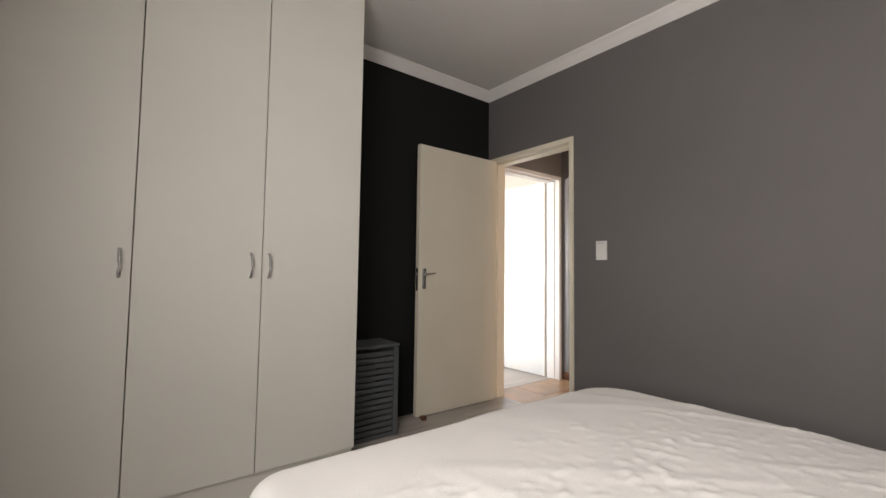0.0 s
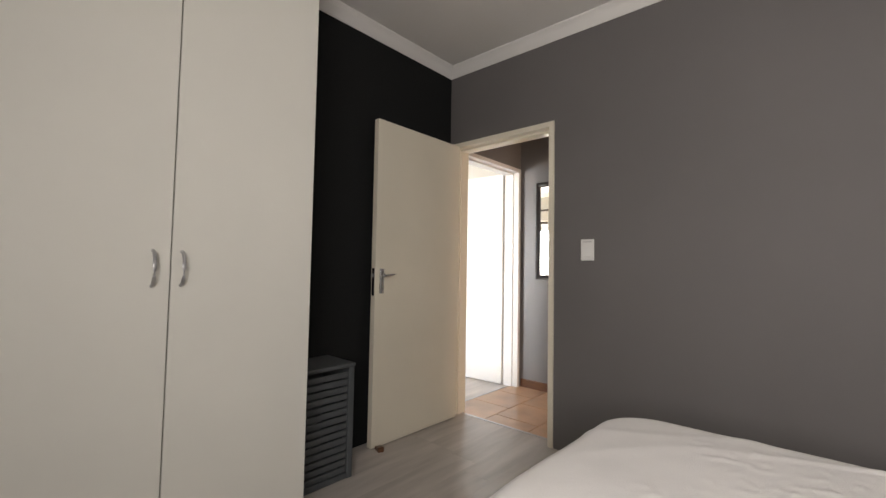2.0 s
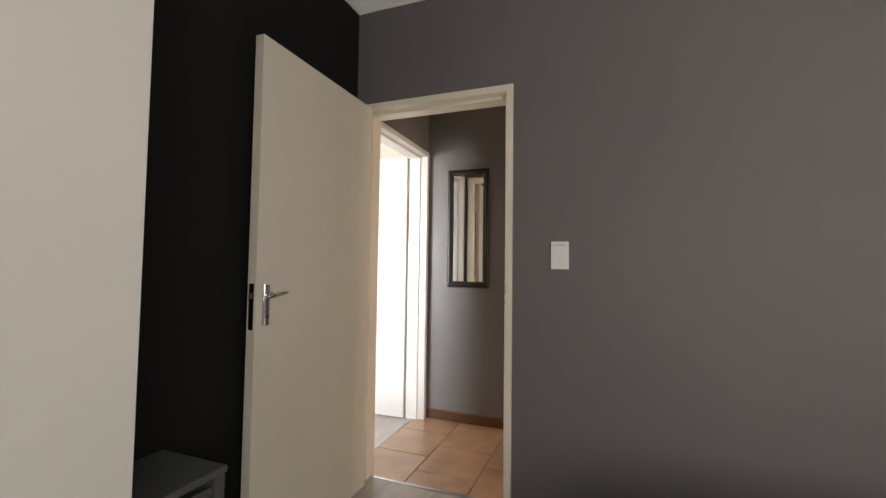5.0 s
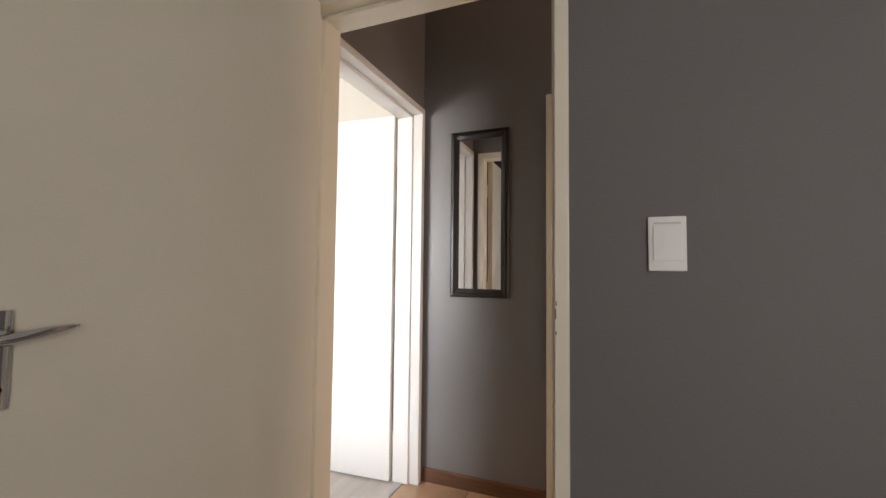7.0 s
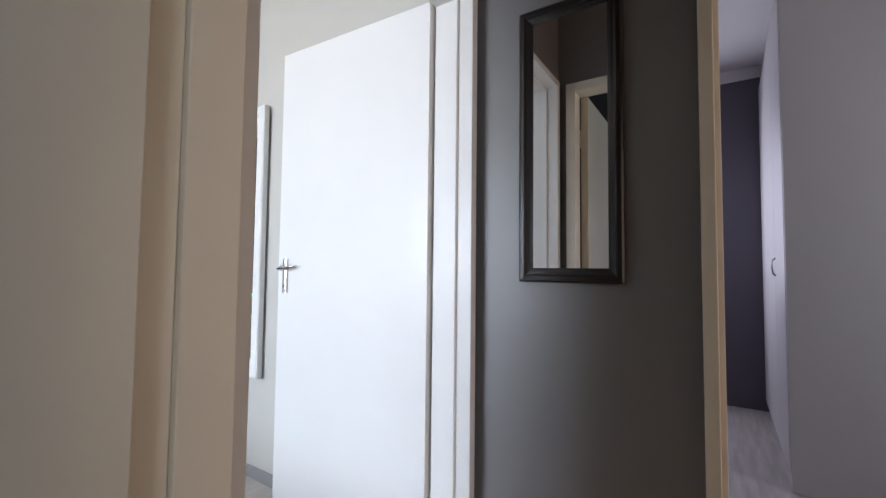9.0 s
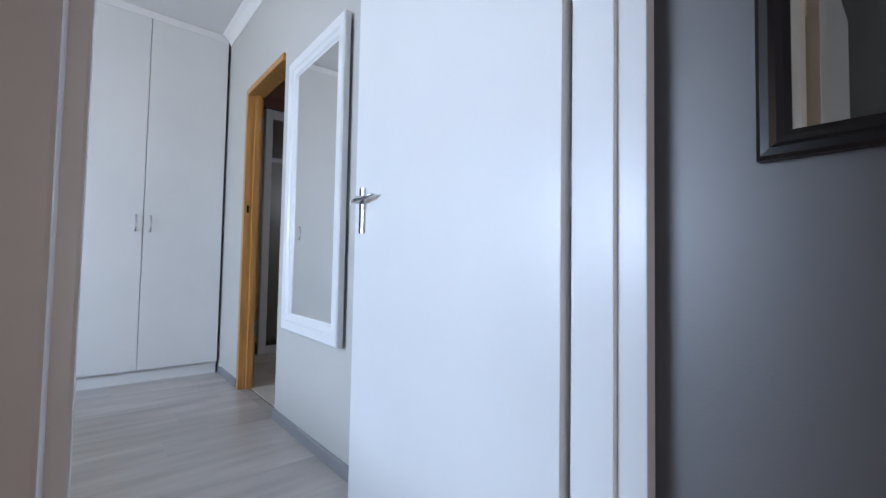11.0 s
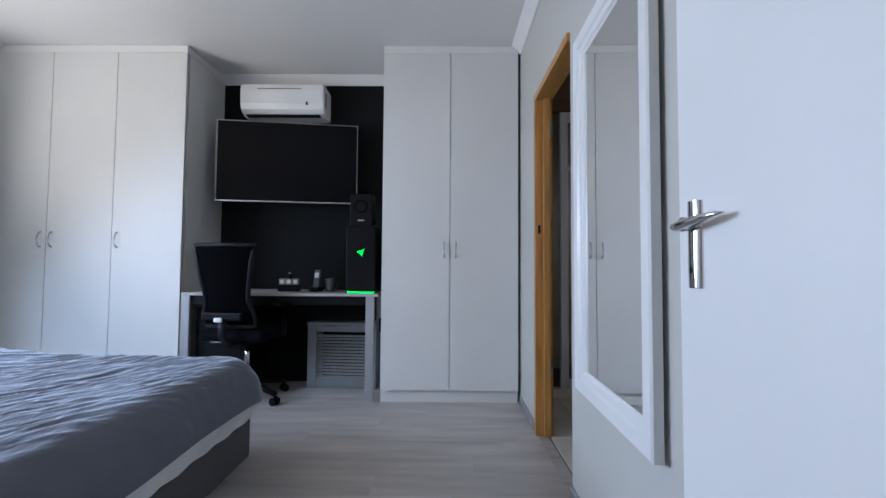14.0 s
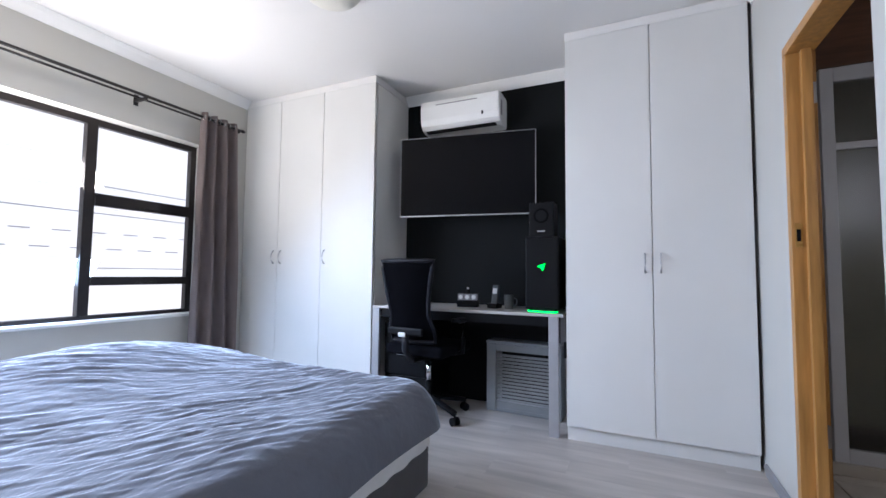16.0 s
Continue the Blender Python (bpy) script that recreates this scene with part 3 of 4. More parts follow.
for a, b, hx in ((2.442, 2.895, 2.85), (2.90, 3.36, 2.945), (3.365, 3.826, 3.41)):
    d = part("door", box(a, -1.0, 0.08, b, -0.982, 2.5, 0.0015), BOARD, cup, world=True)
    if hx < 2.9:
        part("handle", tube([(hx, -0.982 + o, 1.09 + u) for o, u in ((0, -0.05), (0.014, -0.04), (0.02, 0), (0.014, 0.04), (0, 0.05))], 0.005), STEEL, d, smooth=True, world=True)


# ---------- windows ----------
def window(name, label, x, y0, y1, z0, z1, mullions, bars):
    """An aluminium window in the west wall; bars: (y0, y1, z) rails between mullions."""
    t = thing(name, label, "window", pose(x, (y0 + y1) / 2, z0), kind="structure")
    r = 0.045
    part("window_frame", box(x - 0.025, y0, z0, x + 0.025, y1, z0 + r, 0.003), ALU, t, world=True)
    part("window_frame", box(x - 0.025, y0, z1 - r, x + 0.025, y1, z1, 0.003), ALU, t, world=True)
    for a in (y0, y1 - r):
        part("window_frame", box(x - 0.025, a, z0 + r, x + 0.025, a + r, z1 - r, 0.003), ALU, t, world=True)
    for m in mullions:
        part("mullion", box(x - 0.025, m - 0.032, z0 + r, x + 0.03, m + 0.032, z1 - r, 0.003), ALU, t, world=True)
    for a, b, z, h in bars:
        rail = part("transom", box(x - 0.02, a, z - h / 2, x + 0.032, b, z + h / 2, 0.003), ALU, t, world=True)
        part("stay", rod((x + 0.034, (a + b) / 2 - 0.05, z - h / 2 + 0.012), (x + 0.05, (a + b) / 2 + 0.09, z - h / 2 + 0.02), 0.006), ALU, rail, "window stay", world=True)
    edges = [y0, *mullions, y1]
    for a, b in zip(edges, edges[1:]):
        pane = part("pane", box(x - 0.003, a + 0.03, z0 + 0.03, x + 0.003, b - 0.03, z1 - 0.03), PANE, t, world=True)
        pane.visible_shadow = False
    part("window_sill", box(x + 0.026, y0 + 0.002, z0 - 0.004, -2.845 if x > -3.1 else -3.08, y1 - 0.002, z0 + 0.018, 0.004), CORNICE, t, world=True)
    return t


window("window_main_bedroom", "wide dark bronze aluminium window", -3.0, WIN2[0], WIN2[1], WIN2[2] + 0.005, WIN2[3], [1.24, 2.045],
       [(2.08, 2.755, 1.515, 0.085), (2.08, 2.755, 0.948, 0.060), (0.465, 1.21, 1.515, 0.085), (0.465, 1.21, 0.948, 0.060)])
window("window_bedroom", "dark bronze aluminium bedroom window", -3.24, WIN1[0], WIN1[1], WIN1[2], WIN1[3], [-2.75], [])

rail = thing("curtain_rail", "double black metal curtain rail above the window", "curtain rail", pose(-2.8, 1.7, 2.27))
part("front_rod", rod((-2.755, 0.3, 2.275), (-2.755, 3.06, 2.275), 0.011), EBONY, rail, smooth=True, world=True)
part("back_rod", rod((-2.81, 0.3, 2.265), (-2.81, 3.0, 2.265), 0.008), EBONY, rail, smooth=True, world=True)
part("finial", rod((-2.755, 3.055, 2.275), (-2.755, 3.085, 2.275), 0.014), EBONY, rail, smooth=True, world=True)
for y in (0.5, 2.245, 3.02):
    b = part("bracket", box(-2.866, y - 0.012, 2.245, -2.742, y + 0.012, 2.262, 0.002), EBONY, rail, world=True)
    part("bracket_plate", box(-2.8665, y - 0.016, 2.22, -2.860, y + 0.016, 2.30, 0.002), EBONY, b, world=True)

cloth = bmesh.new()
cols, rows = 160, 60
grid = []
for j in range(rows + 1):
    f = j / rows
    z = 2.315 - 2.27 * f
    row = []
    for i in range(cols + 1):
        u = i / cols
        spreadw = 0.33 + 0.12 * f ** 0.7
        y = 2.845 - spreadw / 2 + spreadw * u + 0.03 * f + 0.012 * noise.noise(Vector((u * 3, f * 2, 1)))
        amp = 0.046 * (0.8 + 0.35 * noise.noise(Vector((u * 4, f * 1.5, 5))))
        x = -2.762 + amp * math.sin(u * 2 * math.pi * 3.5 + 0.8 * noise.noise(Vector((u * 3, f * 3, 9)))) + 0.006 * noise.noise(Vector((u * 7, f * 3, 2)))
        row.append(cloth.verts.new((x, y, z)))
    grid.append(row)
for j in range(rows):
    for i in range(cols):
        cloth.faces.new((grid[j][i], grid[j][i + 1], grid[j + 1][i + 1], grid[j + 1][i]))
bmesh.ops.solidify(cloth, geom=cloth.faces[:], thickness=0.003)
curtain = thing("curtain", "taupe eyelet curtain gathered beside the window", "curtain", pose(-2.76, 2.87, 0.04))
part("cloth", cloth, CURTAIN, curtain, smooth=True, world=True)
for k in range(7):
    y = 2.845 - 0.33 / 2 + 0.33 * (k + 0.25) / 7
    ring = bmesh.new()
    pts = [(-2.755 + 0.024 * math.cos(a), y + 0.004 * math.sin(a), 2.275 + 0.024 * math.sin(a)) for a in [2 * math.pi * q / 16 for q in range(17)]]
    part("eyelet", tube(pts, 0.004, ring, 6), CHROME, curtain, smooth=True, world=True)

# ---------- bathroom beyond the pine frame ----------
pf = thing("door_frame_bathroom", "varnished pine door frame with brass latch keep", "door frame", pose(1.09, 2.34, 0), kind="structure")
for a, b, st in ((2.645, 2.688, -1), (1.987, 2.03, 1)):
    j = part("jamb", box(1.015 if st < 0 else 1.05, a, 0.0, 1.118, b, 1.977, 0.003), PINE, pf, world=True)
    e = a if st < 0 else b
    part("door_stop", box(1.062, e, 0.0, 1.098, e + st * 0.026, 1.985, 0.002), PINE, j, world=True)
part("head", box(1.015, 1.987, 1.978, 1.118, 2.688, 2.018, 0.003), PINE, pf, world=True)
k = part("latch_keep", box(1.026, 2.6425, 1.15, 1.050, 2.6448, 1.25, 0.001), BRASS, pf, "brass latch keep", world=True)
part("keyhole", box(1.031, 2.6418, 1.175, 1.045, 2.6426, 1.225), BLACK, k, world=True)
for z in (0.35, 1.75):
    part("hinge", box(1.099, 2.641, z, 1.116, 2.6448, z + 0.09, 0.001), STEEL, pf, world=True)

sh = thing("shower_screen", "white framed shower screen with obscured glass", "shower screen", pose(1.9, 3.40, 0))
part("frame_stile", box(1.365, 3.38, 0.06, 1.425, 3.42, 2.18, 0.004), PVC, sh, world=True)
part("frame_stile", box(2.43, 3.38, 0.06, 2.49, 3.42, 2.18, 0.004), PVC, sh, world=True)
part("frame_rail", box(1.425, 3.38, 2.10, 2.43, 3.42, 2.18, 0.004), PVC, sh, world=True)
part("frame_rail", box(1.425, 3.38, 0.06, 2.43, 3.42, 0.13, 0.004), PVC, sh, world=True)
part("frame_rail", box(1.425, 3.385, 1.72, 2.43, 3.415, 1.76, 0.004), PVC, sh, world=True)
part("pane", box(1.425, 3.396, 0.13, 2.43, 3.402, 1.72), FROST, sh, world=True)
part("pane", box(1.425, 3.396, 1.76, 2.43, 3.402, 2.10), FROST, sh, world=True)
part("kerb", box(1.16, 3.36, -0.005, 2.49, 3.44, 0.06, 0.006), PALETILE, sh, world=True)

# ---------- main bedroom: bed ----------
bed2 = thing("queen_bed", "low queen bed with grey cloth base", "bed", pose(-1.22, 1.25, 0))
part("base", box(-1.98, 0.20, 0.035, -0.475, 2.275, 0.225, 0.015), BASECLOTH, bed2, world=True)
part("mattress", box(-1.985, 0.195, 0.226, -0.465, 2.28, 0.47, 0.05, seg=3), SHEET, bed2, world=True)
for bx in (-1.9, -0.56):
    for by in (0.3, 2.18):
        part("foot", rod((bx, by, 0), (bx, by, 0.04), 0.03), BLACK, bed2, world=True)


def sheet_ripple(u, v, s):
    return 0.006 * noise.noise(Vector((u * 9, v * 9, 4))) + 0.005 * math.sin((u + v) * 40 + 3 * noise.noise(Vector((u * 4, v * 4, 0)))) * min(1, s / 0.2)


valance = part("sheet", drape(-1.95, -0.49, 0.24, 2.245, 0.484, 0.045, (0.20, 0.265, 0.02, 0.275), 0.016, sheet_ripple, 0.06, 0.0, 4.0), SHEET, smooth=True)
tagged(valance, "crumpled white sheet hanging out below the duvet", "sheet")


def rumpled(u, v, s):
    along, across = 0.45 * u + 0.89 * v, 0.89 * u - 0.45 * v + 0.045 * noise.noise(Vector((u * 2.3, v * 2.3, 8.0)))
    wave = 0.010 * noise.noise(Vector((u * 1.5, v * 1.9, 6.0)))
    crease = 0.0
    for fa, fc, a, thin in ((1.2, 5.0, 0.003, 2.0), (2.6, 12.0, 0.0040, 2.4), (5.0, 24.0, 0.0052, 2.4), (9.0, 42.0, 0.0042, 2.4)):
        q = Vector((along * fa, across * fc, fa * 3.7))
        patch = 0.35 + 0.65 * max(0.0, min(1.0, 0.5 + 1.6 * noise.noise(Vector((u * 2.6, v * 3.2, fc)))))
        crease += a * patch * (1 - min(1.0, thin * abs(noise.noise(q))))
    fine = 0.0036 * noise.noise(Vector((along * 9, across * 34, 1.5)))
    calm = max(0.0, 1 - s / 0.13)
    hump = 0.145 * math.exp(-(((u + 1.82) / 0.42) ** 2 + ((v - 1.52) / 0.62) ** 2))
    side = 0.005 * math.sin(3.5 * (u + 2 * v)) + 0.006 * noise.noise(Vector((u * 4, v * 4, 3)))
    return (1.1 * crease + fine) * (0.10 + 0.90 * calm) + wave + hump * max(0, 1 - s * 6) + side * min(1, s / 0.2)


duvet = part("duvet", drape(-1.90, -0.52, 0.28, 2.16, 0.535, 0.12, (0.31, 0.245, 0.02, 0.24), 0.0066, rumpled, 0.07, 0.25, 4.0), DUVET, smooth=True)
tagged(duvet, "crumpled charcoal cotton duvet spread over the bed", "duvet")

# ---------- main bedroom: desk niche ----------
desk = thing("desk", "desk with grey top and flat silver-grey metal legs", "desk", pose(-0.72, 3.45, 0))
part("desktop", box(-1.437, 3.212, 0.755, 0.0, 3.742, 0.775, 0.003), DESKTOP, desk, world=True)
for a in (-1.437, -0.092):
    part("leg", box(a, 3.214, 0, a + 0.062, 3.250, 0.754, 0.003), DESKGREY, desk, world=True)
    part("leg", box(a, 3.70, 0, a + 0.062, 3.736, 0.754, 0.003), DESKGREY, desk, world=True)
part("modesty_panel", box(-1.37, 3.715, 0.25, -0.095, 3.733, 0.754), BLACK, desk, world=True)
part("front_rail", box(-1.374, 3.235, 0.69, -0.094, 3.25, 0.754), BLACK, desk, world=True)
part("hook", box(0.003, 3.216, 0.50, 0.02, 3.236, 0.60, 0.003), BLACK, desk, "black cable clip on the leg", world=True)

ped = thing("drawer_pedestal", "black drawer pedestal under the desk", "drawer unit", pose(-1.22, 3.5, 0))
part("body", box(-1.365, 3.30, 0.03, -1.0, 3.70, 0.66, 0.004), BLACK, ped, world=True)
for z in (0.06, 0.26, 0.46):
    d = part("drawer_front", box(-1.36, 3.282, z, -1.005, 3.299, z + 0.185, 0.003), BLACK, ped, world=True)
    part("handle", tube([(-1.25, 3.282, z + 0.15), (-1.24, 3.262, z + 0.15), (-1.13, 3.262, z + 0.15), (-1.12, 3.282, z + 0.15)], 0.005), STEEL, d, smooth=True, world=True)
for bx in (-1.33, -1.04):
    for by in (3.34, 3.66):
        part("castor", rod((bx, by, 0), (bx, by, 0.032), 0.02), BLACK, ped, world=True)

LBOX = material("silver_slat_plastic", (0.23, 0.24, 0.25), 0.35, 0.2, vary=0.06, scale=9)
louvre_box("slatted_storage_box", "silver-grey slatted storage box under the desk", LBOX, pose(-0.62, 3.555, 0, 0, 0, -4), 0.56, 0.15, 0.50, 14, 0.075, 0.74, -34, 0.050, BLACK)

# television on the niche wall
tv = thing("television", "large wall television with thin silver edge, switched off", "television", pose(-0.785, 3.50, 1.803, 0, 0, 8))
W2, H2 = 0.545, 0.323
part("housing", box(-W2 + 0.02, 0.006, -H2 + 0.02, W2 - 0.02, 0.045, H2 - 0.02, 0.008), BLACK, tv)
part("screen", box(-W2 + 0.006, -0.004, -H2 + 0.008, W2 - 0.006, 0.005, H2 - 0.006), SCREEN, tv)
for a in ((-W2, -0.008, H2 - 0.004, W2, 0.012, H2), (-W2, -0.008, -H2, W2, 0.012, -H2 + 0.009), (-W2, -0.008, -H2 + 0.009, -W2 + 0.004, 0.012, H2 - 0.004), (W2 - 0.004, -0.008, -H2 + 0.009, W2, 0.012, H2 - 0.004)):
    part("bezel", box(*a, 0.001), STEEL, tv, "silver bezel strip")
part("badge", box(-0.02, -0.010, -H2 + 0.003, 0.02, -0.0075, -H2 + 0.008), ACWHITE, tv, "small pale badge")
part("wall_bracket", box(-0.15, 0.045, -0.12, 0.15, 0.20, 0.12, 0.01), BLACK, tv)

ac = thing("air_conditioner", "white split air conditioner high on the niche wall", "air conditioner", pose(-0.858, 3.62, 2.207))
prof = [(0.12, 0.0), (0.12, 0.245), (-0.07, 0.255), (-0.095, 0.245), (-0.103, 0.20), (-0.100, 0.09), (-0.085, 0.045), (-0.055, 0.018), (-0.01, 0.0)]
bm = bmesh.new()
ra = [bm.verts.new((-0.342, y, z)) for y, z in prof]
rb = [bm.verts.new((0.342, y, z)) for y, z in prof]
for i in range(len(prof)):
    j = (i + 1) % len(prof)
    bm.faces.new((ra[i], ra[j], rb[j], rb[i]))
bm.faces.new(ra)
bm.faces.new(rb)
bmesh.ops.bevel(bm, geom=[e for e in bm.edges if abs(e.verts[0].co.x - e.verts[1].co.x) < 1e-4], offset=0.008, segments=2, affect="EDGES")
part("casing", bm, ACWHITE, ac)
part("panel_seam", box(-0.20, -0.1065, 0.205, 0.16, -0.100, 0.211), GREYTRIM, ac, "grey seam of the front panel")
part("louvre", box(-0.30, -0.082, 0.012, 0.30, -0.04, 0.020, 0.002), ACWHITE, ac).matrix_basis = pose(0, 0.01, -0.004, -18, 0, 0)
part("vent_slot", box(-0.30, -0.07, -0.004, 0.30, -0.02, 0.006), BLACK, ac)
part("display", box(0.20, -0.108, 0.075, 0.212, -0.099, 0.10), BLACK, ac)
part("side_grip", box(0.3405, -0.06, 0.07, 0.344, -0.02, 0.19, 0.001), GREYTRIM, ac)

# computer tower with green lights, and the speaker on it
pc = thing("computer_tower", "tall black computer tower with green glowing mark and underlight", "computer", pose(-0.135, 3.44, 0.776))
part("case", box(-0.11, -0.21, 0.022, 0.11, 0.21, 0.50, 0.008), BLACK, pc)
part("front_panel", box(-0.105, -0.222, 0.03, 0.105, -0.209, 0.49, 0.006), BLACK, pc)
for a in (-0.09, 0.075):
    for b in (-0.19, 0.17):
        part("foot", box(a, b, 0.0, a + 0.02, b + 0.02, 0.024), BLACK, pc)
part("underlight", tube([(-0.095, -0.19, 0.012), (-0.09, -0.215, 0.010), (-0.05, -0.222, 0.010), (0.02, -0.222, 0.008), (0.08, -0.220, 0.008), (0.095, -0.19, 0.008)], 0.006), GREEN, pc, "green glowing light strip")
mark = bmesh.new()
for blade in (((-0.028, 0.004), (0.0, 0.012), (0.028, 0.022), (0.006, 0.003)), ((-0.027, 0.001), (0.004, -0.001), (0.024, 0.005), (0.004, -0.010)), ((-0.004, -0.010), (0.016, -0.007), (0.007, -0.026))):
    mark.faces.new([mark.verts.new((x, -0.2235, 0.30 + z)) for x, z in blade])
bmesh.ops.solidify(mark, geom=mark.faces[:], thickness=0.001)
part("mark", mark, GREEN, pc, "green glowing mark")

spk = thing("speaker", "small black loudspeaker standing on the computer", "speaker", pose(-0.165, 3.44, 1.277))
part("cabinet", box(-0.085, -0.08, 0.0, 0.085, 0.09, 0.25, 0.006), BLACK, spk)
part("woofer_ring", rod((0.0, -0.079, 0.155), (0.0, -0.085, 0.155), 0.052, n=28), SCREEN, spk)
part("woofer_cone", rod((0.0, -0.0855, 0.155), (0.0, -0.0805, 0.155), 0.038, n=28, r2=0.02), BLACK, spk)
part("badge", box(-0.025, -0.0825, 0.045, 0.025, -0.0795, 0.052), STEEL, spk)

# small things on the desktop
clock = thing("desk_clock", "small dark desk clock with pale cube digits", "clock", pose(-0.735, 3.45, 0.776, 0, 0, 8))
part("tray", box(-0.08, -0.035, 0, 0.08, 0.035, 0.05, 0.004), BLACK, clock)
for i in range(3):
    part("cube", box(-0.074 + 0.05 * i, -0.028, 0.051, -0.028 + 0.05 * i, 0.020, 0.098, 0.003), GREYTRIM, clock, "grey dial cube")
    part("dial", rod((-0.051 + 0.05 * i, -0.0285, 0.075), (-0.051 + 0.05 * i, -0.031, 0.075), 0.016, n=20), ACWHITE, clock, "pale round dial")
part("knob", rod((0, 0, 0.098), (0, 0, 0.135), 0.014), BLACK, clock)
part("knob_cap", rod((0, 0, 0.135), (0, 0, 0.15), 0.010, r2=0.004), STEEL, clock)

phone = thing("desk_phone", "dark cordless phone upright in its charging base", "telephone", pose(-0.52, 3.43, 0.776, 0, 0, -10))
part("cradle", box(-0.04, -0.045, 0, 0.04, 0.045, 0.035, 0.008), BLACK, phone)
hs = box(-0.024, -0.014, 0.0, 0.024, 0.012, 0.15, 0.007)
hs.transform(pose(0, 0.0, 0.02, -12, 0, 0))
part("handset", hs, SLATE, phone)
scr = box(-0.017, -0.0165, 0.085, 0.017, -0.0135, 0.125, 0.001)
scr.transform(pose(0, 0.0, 0.02, -12, 0, 0))
part("display", scr, ACWHITE, phone, "pale display")

cup2 = thing("desk_mug", "small dark mug on the desktop", "mug", pose(-0.42, 3.46, 0.776))
part("cup", rod((0, 0, 0), (0, 0, 0.10), 0.032, r2=0.036, n=24), SLATE, cup2, smooth=False)
part("handle", tube([(0.033, 0, 0.02), (0.055, 0, 0.03), (0.06, 0, 0.05), (0.055, 0, 0.07), (0.034, 0, 0.08)], 0.005), SLATE, cup2, smooth=True)

# office chair, its back to the room
chair = thing("office_chair", "black mesh office chair turned to the desk", "office chair", pose(-0.965, 3.26, 0, 0, 0, -6))
MESH = material("black_mesh_cloth", (0.004, 0.004, 0.006), 0.85, vary=0.2, scale=40, bump=0.4, fine=500, gloss=0.06)
FRAMEP = material("grey_black_plastic", (0.009, 0.009, 0.013), 0.5, vary=0.08, scale=12, gloss=0.18)
bm = box(-0.235, -0.22, 0.45, 0.235, 0.24, 0.53, 0.035, seg=4)
part("seat", bm, MESH, chair, smooth=True)


def back_point(u, v, off=0.0):
    """u -1..1 across, v 0..1 up the backrest."""
    waist = (v - 0.3) / 0.7
    half = 0.150 + 0.062 * waist ** 1.2 if waist > 0 else 0.150 + 0.035 * math.sin(math.pi * 0.8 * (0.3 - v) / 0.3)
    return Vector((u * half, -0.245 - off - 0.05 * math.sin(math.pi * 0.75 * v) + 0.045 * u * u - 0.06 * v, 0.56 + 0.55 * v))


bm = bmesh.new()
g = [[bm.verts.new(back_point(-1 + 2 * i / 16, j / 18)) for i in range(17)] for j in range(19)]
for j in range(18):
    for i in range(16):
        bm.faces.new((g[j][i], g[j][i + 1], g[j + 1][i + 1], g[j + 1][i]))
bmesh.ops.solidify(bm, geom=bm.faces[:], thickness=0.012)
part("backrest", bm, MESH, chair, smooth=True)
ring = [back_point(-1, j / 12) for j in range(13)] + [back_point(-1 + 2 * i / 10, 1) for i in range(1, 11)] + [back_point(1, 1 - j / 12) for j in range(1, 13)] + [back_point(1 - 2 * i / 10, 0) for i in range(1, 11)]
part("back_frame", tube(ring, 0.015, n=8), FRAMEP, chair, smooth=True)
part("lumbar_bar", box(-0.14, -0.32, 0.61, 0.14, -0.295, 0.66, 0.01), BLACK, chair)
part("buckle", box(-0.035, -0.343, 0.600, 0.020, -0.331, 0.630, 0.006), ACWHITE, chair, "white plastic buckle on the back")
part("back_arm", tube([(0, -0.31, 0.62), (0, -0.30, 0.50), (0, -0.22, 0.425), (0, -0.05, 0.42)], 0.028, flat=0.6), FRAMEP, chair, smooth=True)
for sx in (-1, 1):
    arm = part("armrest", box(sx * 0.27 - 0.035, -0.10, 0.685, sx * 0.27 + 0.035, 0.16, 0.715, 0.012, seg=3), BLACK, chair)
    part("arm_post", tube([(sx * 0.20, 0.02, 0.46), (sx * 0.265, 0.02, 0.47), (sx * 0.272, 0.02, 0.56), (sx * 0.27, 0.02, 0.69)], 0.018), BLACK, arm, smooth=True)
part("tilt_box", box(-0.09, -0.12, 0.405, 0.09, 0.12, 0.45, 0.01), BLACK, chair)
part("gas_lift", rod((0, 0, 0.20), (0, 0, 0.41), 0.020), CHROME, chair, smooth=True)
part("lift_sleeve", rod((0, 0, 0.09), (0, 0, 0.24), 0.029), BLACK, chair, smooth=True)
for k in range(5):
    a = radians(72 * k - 20)
    c, s_ = math.cos(a), math.sin(a)
    leg = part("leg", tube([(0.03 * c, 0.03 * s_, 0.125), (0.15 * c, 0.15 * s_, 0.108), (0.29 * c, 0.29 * s_, 0.078)], 0.026, flat=0.7), BLACK, chair, smooth=True)
    w = bmesh.new()
    for o in (-0.018, 0.018):
        rod((0.29 * c - s_ * (o - 0.008), 0.29 * s_ + c * (o - 0.008), 0.028), (0.29 * c - s_ * (o + 0.008), 0.29 * s_ + c * (o + 0.008), 0.028), 0.028, w)
    rod((0.29 * c, 0.29 * s_, 0.03), (0.29 * c, 0.29 * s_, 0.08), 0.008, w)
    part("castor", w, BLACK, leg)

lampt = thing("ceiling_light", "round frosted glass ceiling light, switched off", "ceiling light", pose(-1.075, 2.215, TOP2))
part("base_plate", rod((0, 0, -0.002), (0, 0, -0.025), 0.15, n=40), STEEL, lampt)
dome = bmesh.new()
bmesh.ops.create_uvsphere(dome, u_segments=40, v_segments=20, radius=0.165)
for v in dome.verts:
    v.co.z = -0.026 + (v.co.z * 0.5 if v.co.z < 0 else 0.0)
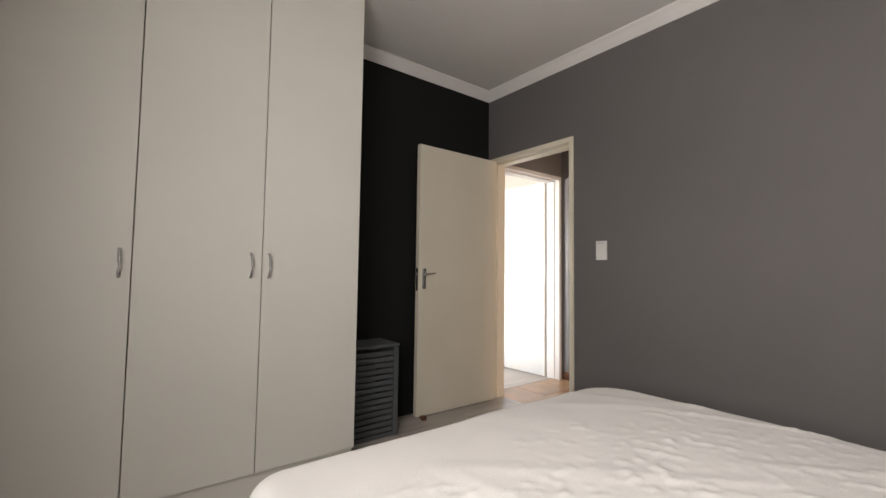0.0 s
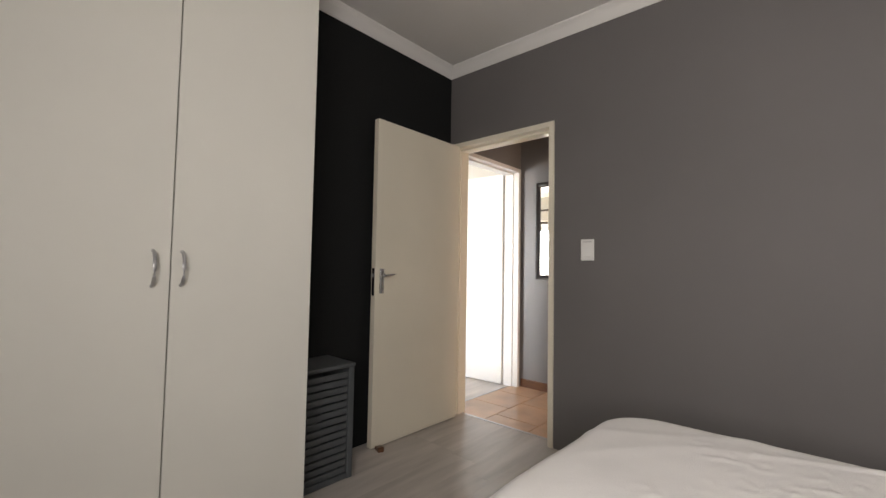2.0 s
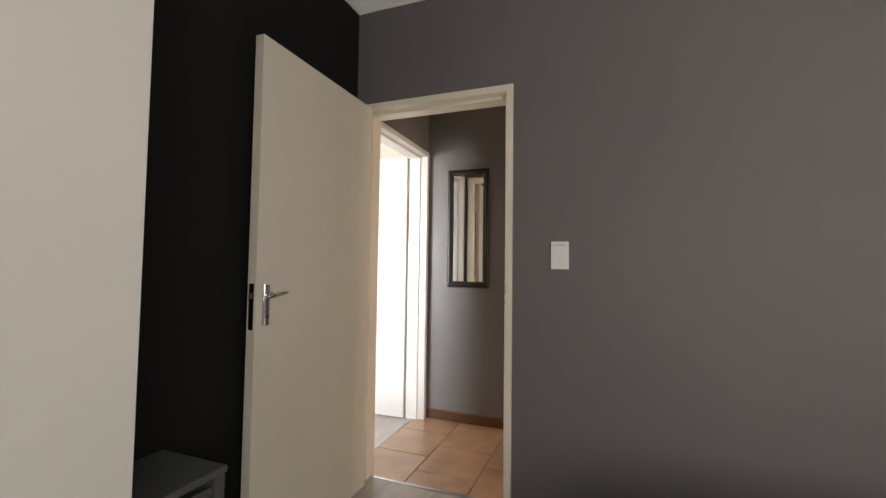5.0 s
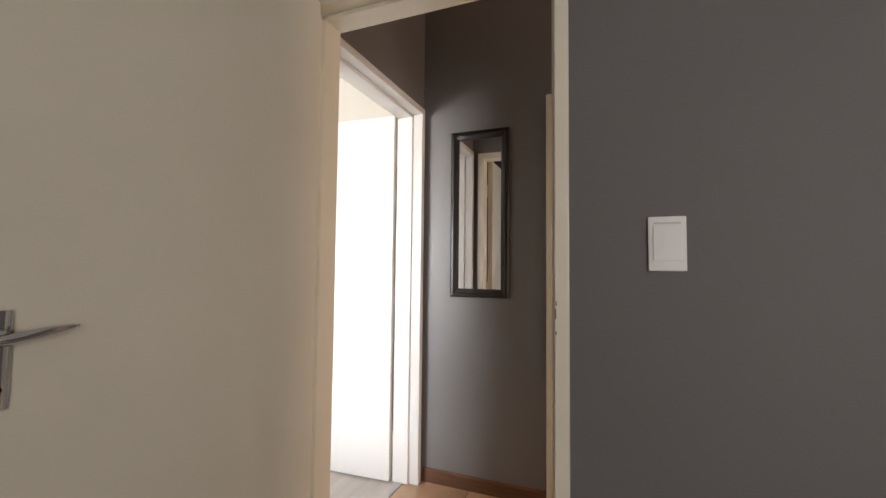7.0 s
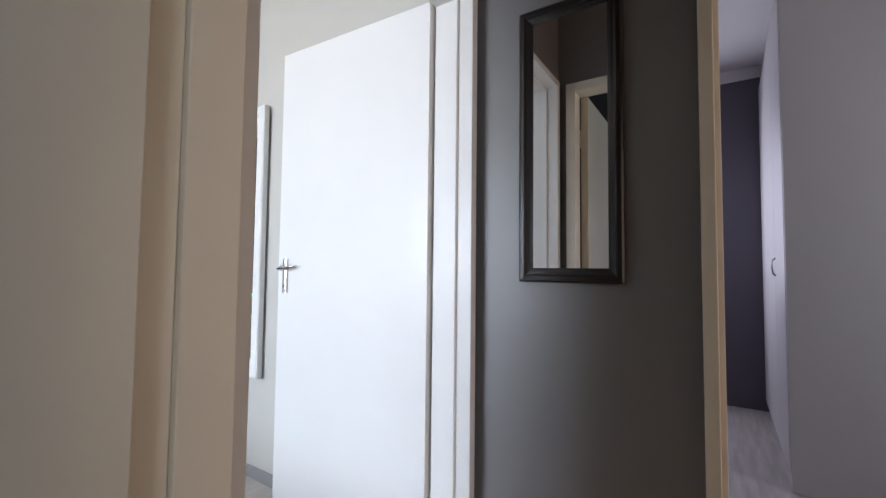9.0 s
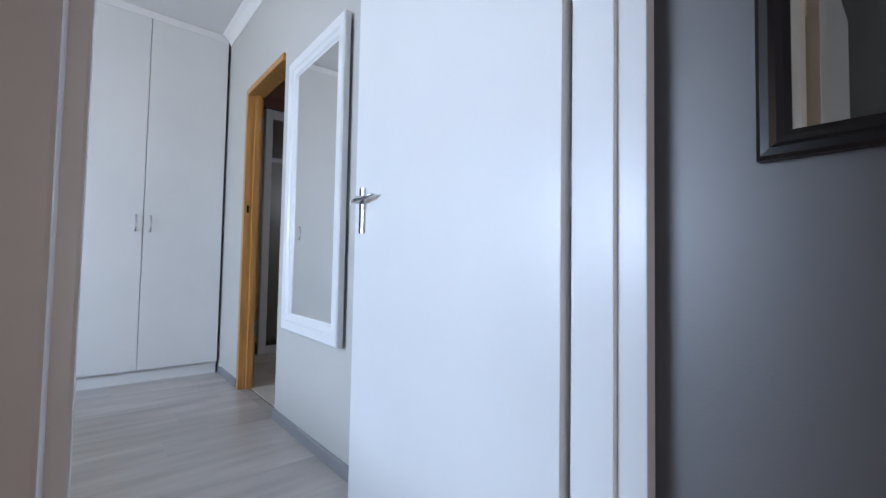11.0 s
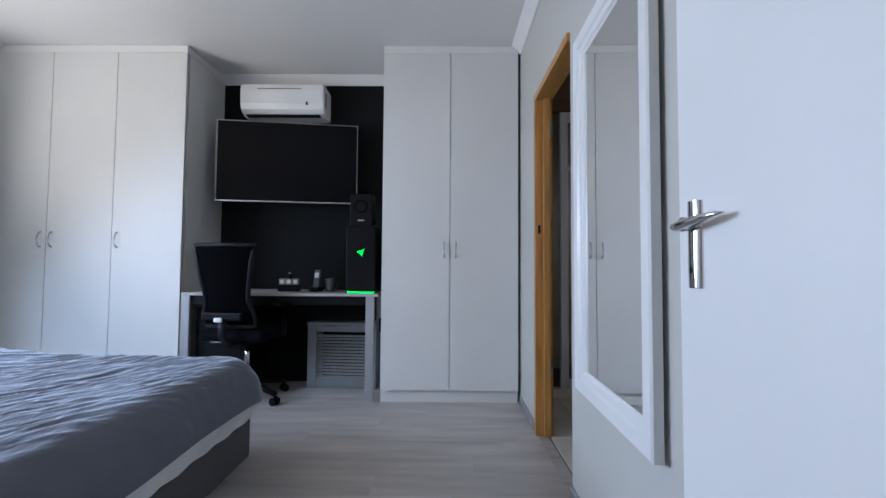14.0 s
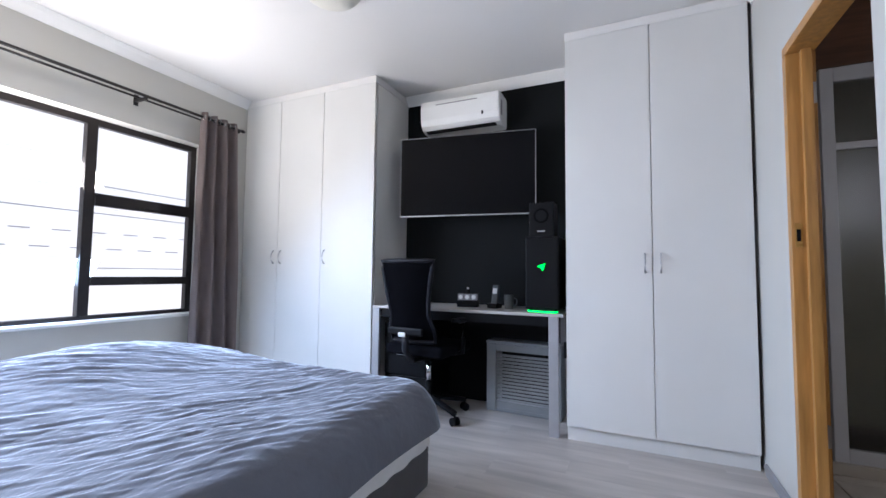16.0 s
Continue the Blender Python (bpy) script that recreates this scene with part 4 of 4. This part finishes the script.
part("bowl", dome, material("frosted_glass", (0.72, 0.70, 0.62), 0.35, vary=0.02), lampt, smooth=True)

# ---------- outside ----------
house = thing("neighbour_house", "pale plastered neighbour house across the yard", "house", pose(-9.5, 1.5, -0.25))
part("wall", box(-11.5, -8, -0.25, -8.5, 11, 6.0), RENDERED, house, world=True)
bm = bmesh.new()
p = [bm.verts.new(c) for c in ((-8.4, -8.3, 6.0), (-8.4, 11.3, 6.0), (-10, 11.3, 6.9), (-10, -8.3, 6.9))]
bm.faces.new(p)
bmesh.ops.solidify(bm, geom=bm.faces[:], thickness=0.12)
part("roof", bm, ROOFTILE, house, world=True)
for z in (1.05, 2.05, 2.56):
    part("joint", box(-8.502, -8, z, -8.497, 11, z + 0.016), GREYTRIM, house, world=True)
for row, (z, y0) in enumerate(((1.69, -2.4), (1.40, -2.68))):
    for k in range(18):
        y = y0 + 0.545 * k
        part("vent_slot", box(-8.502, y, z, -8.497, y + 0.26, z + 0.018), GREYTRIM, house, world=True)


# ---------- floor pieces, last ----------
def piece_mesh(name, w, l, h, mat, ch):
    bm = box(-w / 2, -l / 2, -h, w / 2, l / 2, 0)
    edges = [e for e in bm.edges if all(v.co.z > -h / 2 for v in e.verts)]
    bmesh.ops.bevel(bm, geom=edges, offset=ch, segments=1, affect="EDGES")
    me = bpy.data.meshes.new(name)
    bm.to_mesh(me)
    bm.free()
    me.materials.append(mat)
    return me


def lay(name, floor, mat, x0, x1, y0, y1, w, l, gap, rows_along_x, rng, ch=0.0008, shift=None, h=0.0038):
    """Pieces of l by w in rows, cut at the edges."""
    cache = {}
    v, r = (y0 if rows_along_x else x0), 0
    vend, u0, u1 = (y1 if rows_along_x else x1), (x0 if rows_along_x else y0), (x1 if rows_along_x else y1)
    while v < vend - 0.01:
        ww = min(w, vend - v)
        u = u0 - (shift(r) if shift else rng.random() * l)
        while u < u1 - 0.01:
            a, b = max(u, u0), min(u + l, u1)
            if b - a > 0.02:
                dims = (round((b - a) - gap, 3), round(ww - gap, 3)) if rows_along_x else (round(ww - gap, 3), round((b - a) - gap, 3))
                if dims not in cache:
                    cache[dims] = piece_mesh(name, dims[0], dims[1], h, mat, ch)
                ob = new(name, cache[dims])
                c = ((a + b) / 2, v + ww / 2) if rows_along_x else (v + ww / 2, (a + b) / 2)
                ob.location = (c[0], c[1], 0)
                ob.parent = floor
            u += l
        v += w
        r += 1


def plank_material(name, colour):
    m = material(name, colour, 0.31, vary=0.21, scale=2.2, bump=0.04, fine=60, stretch=(0.8, 5.5, 1))
    nt = m.node_tree
    info = nt.nodes.new("ShaderNodeObjectInfo")
    mp = next(n for n in nt.nodes if n.bl_idname == "ShaderNodeMapping")
    geo = nt.nodes.new("ShaderNodeVectorMath")
    geo.operation = "SCALE"
    geo.inputs[0].default_value = (31, 17, 5)
    nt.links.new(info.outputs["Random"], geo.inputs["Scale"])
    nt.links.new(geo.outputs[0], mp.inputs["Location"])
    mix = next(n for n in nt.nodes if n.bl_idname == "ShaderNodeMix")
    hue = nt.nodes.new("ShaderNodeHueSaturation")
    hue.inputs["Color"].default_value = (*colour, 1)
    val = nt.nodes.new("ShaderNodeMapRange")
    val.inputs[3].default_value, val.inputs[4].default_value = 0.955, 1.045
    nt.links.new(info.outputs["Random"], val.inputs[0])
    nt.links.new(val.outputs[0], hue.inputs["Value"])
    nt.links.new(hue.outputs[0], mix.inputs[6])
    return m


PLANK = plank_material("grey_oak_plank", (0.465, 0.43, 0.400))
TILEM = plank_material("terracotta_floor_tile", (0.50, 0.32, 0.20))
for n in TILEM.node_tree.nodes:
    if n.bl_idname == "ShaderNodeMapping":
        n.inputs["Scale"].default_value = (2, 2, 2)
rng = random.Random(4)
floor1, floor2, floor3, floor4 = (bpy.data.objects[n] for n in ("floor_bedroom", "floor_main_bedroom", "floor_hall", "floor_bathroom"))
lay("plank", floor1, PLANK, -3.1, 0.09, -3.7, 0.0, 0.19, 1.2, 0.0004, True, rng, 0.0003)
lay("plank", floor2, PLANK, -2.867, 1.03, 0.095, 3.745, 0.19, 1.2, 0.0004, True, rng, 0.0003)
lay("floor_tile", floor3, TILEM, 0.105, 1.07, -2.80, 0.08, 0.36, 0.36, 0.005, True, rng, 0.0015, lambda r: (0.205, 0.02)[r % 2], 0.0045)
lay("floor_tile", floor4, PALETILE, 1.095, 2.5, 1.3, 3.36, 0.33, 0.33, 0.005, True, rng, 0.0015, lambda r: 0.1, 0.0045)
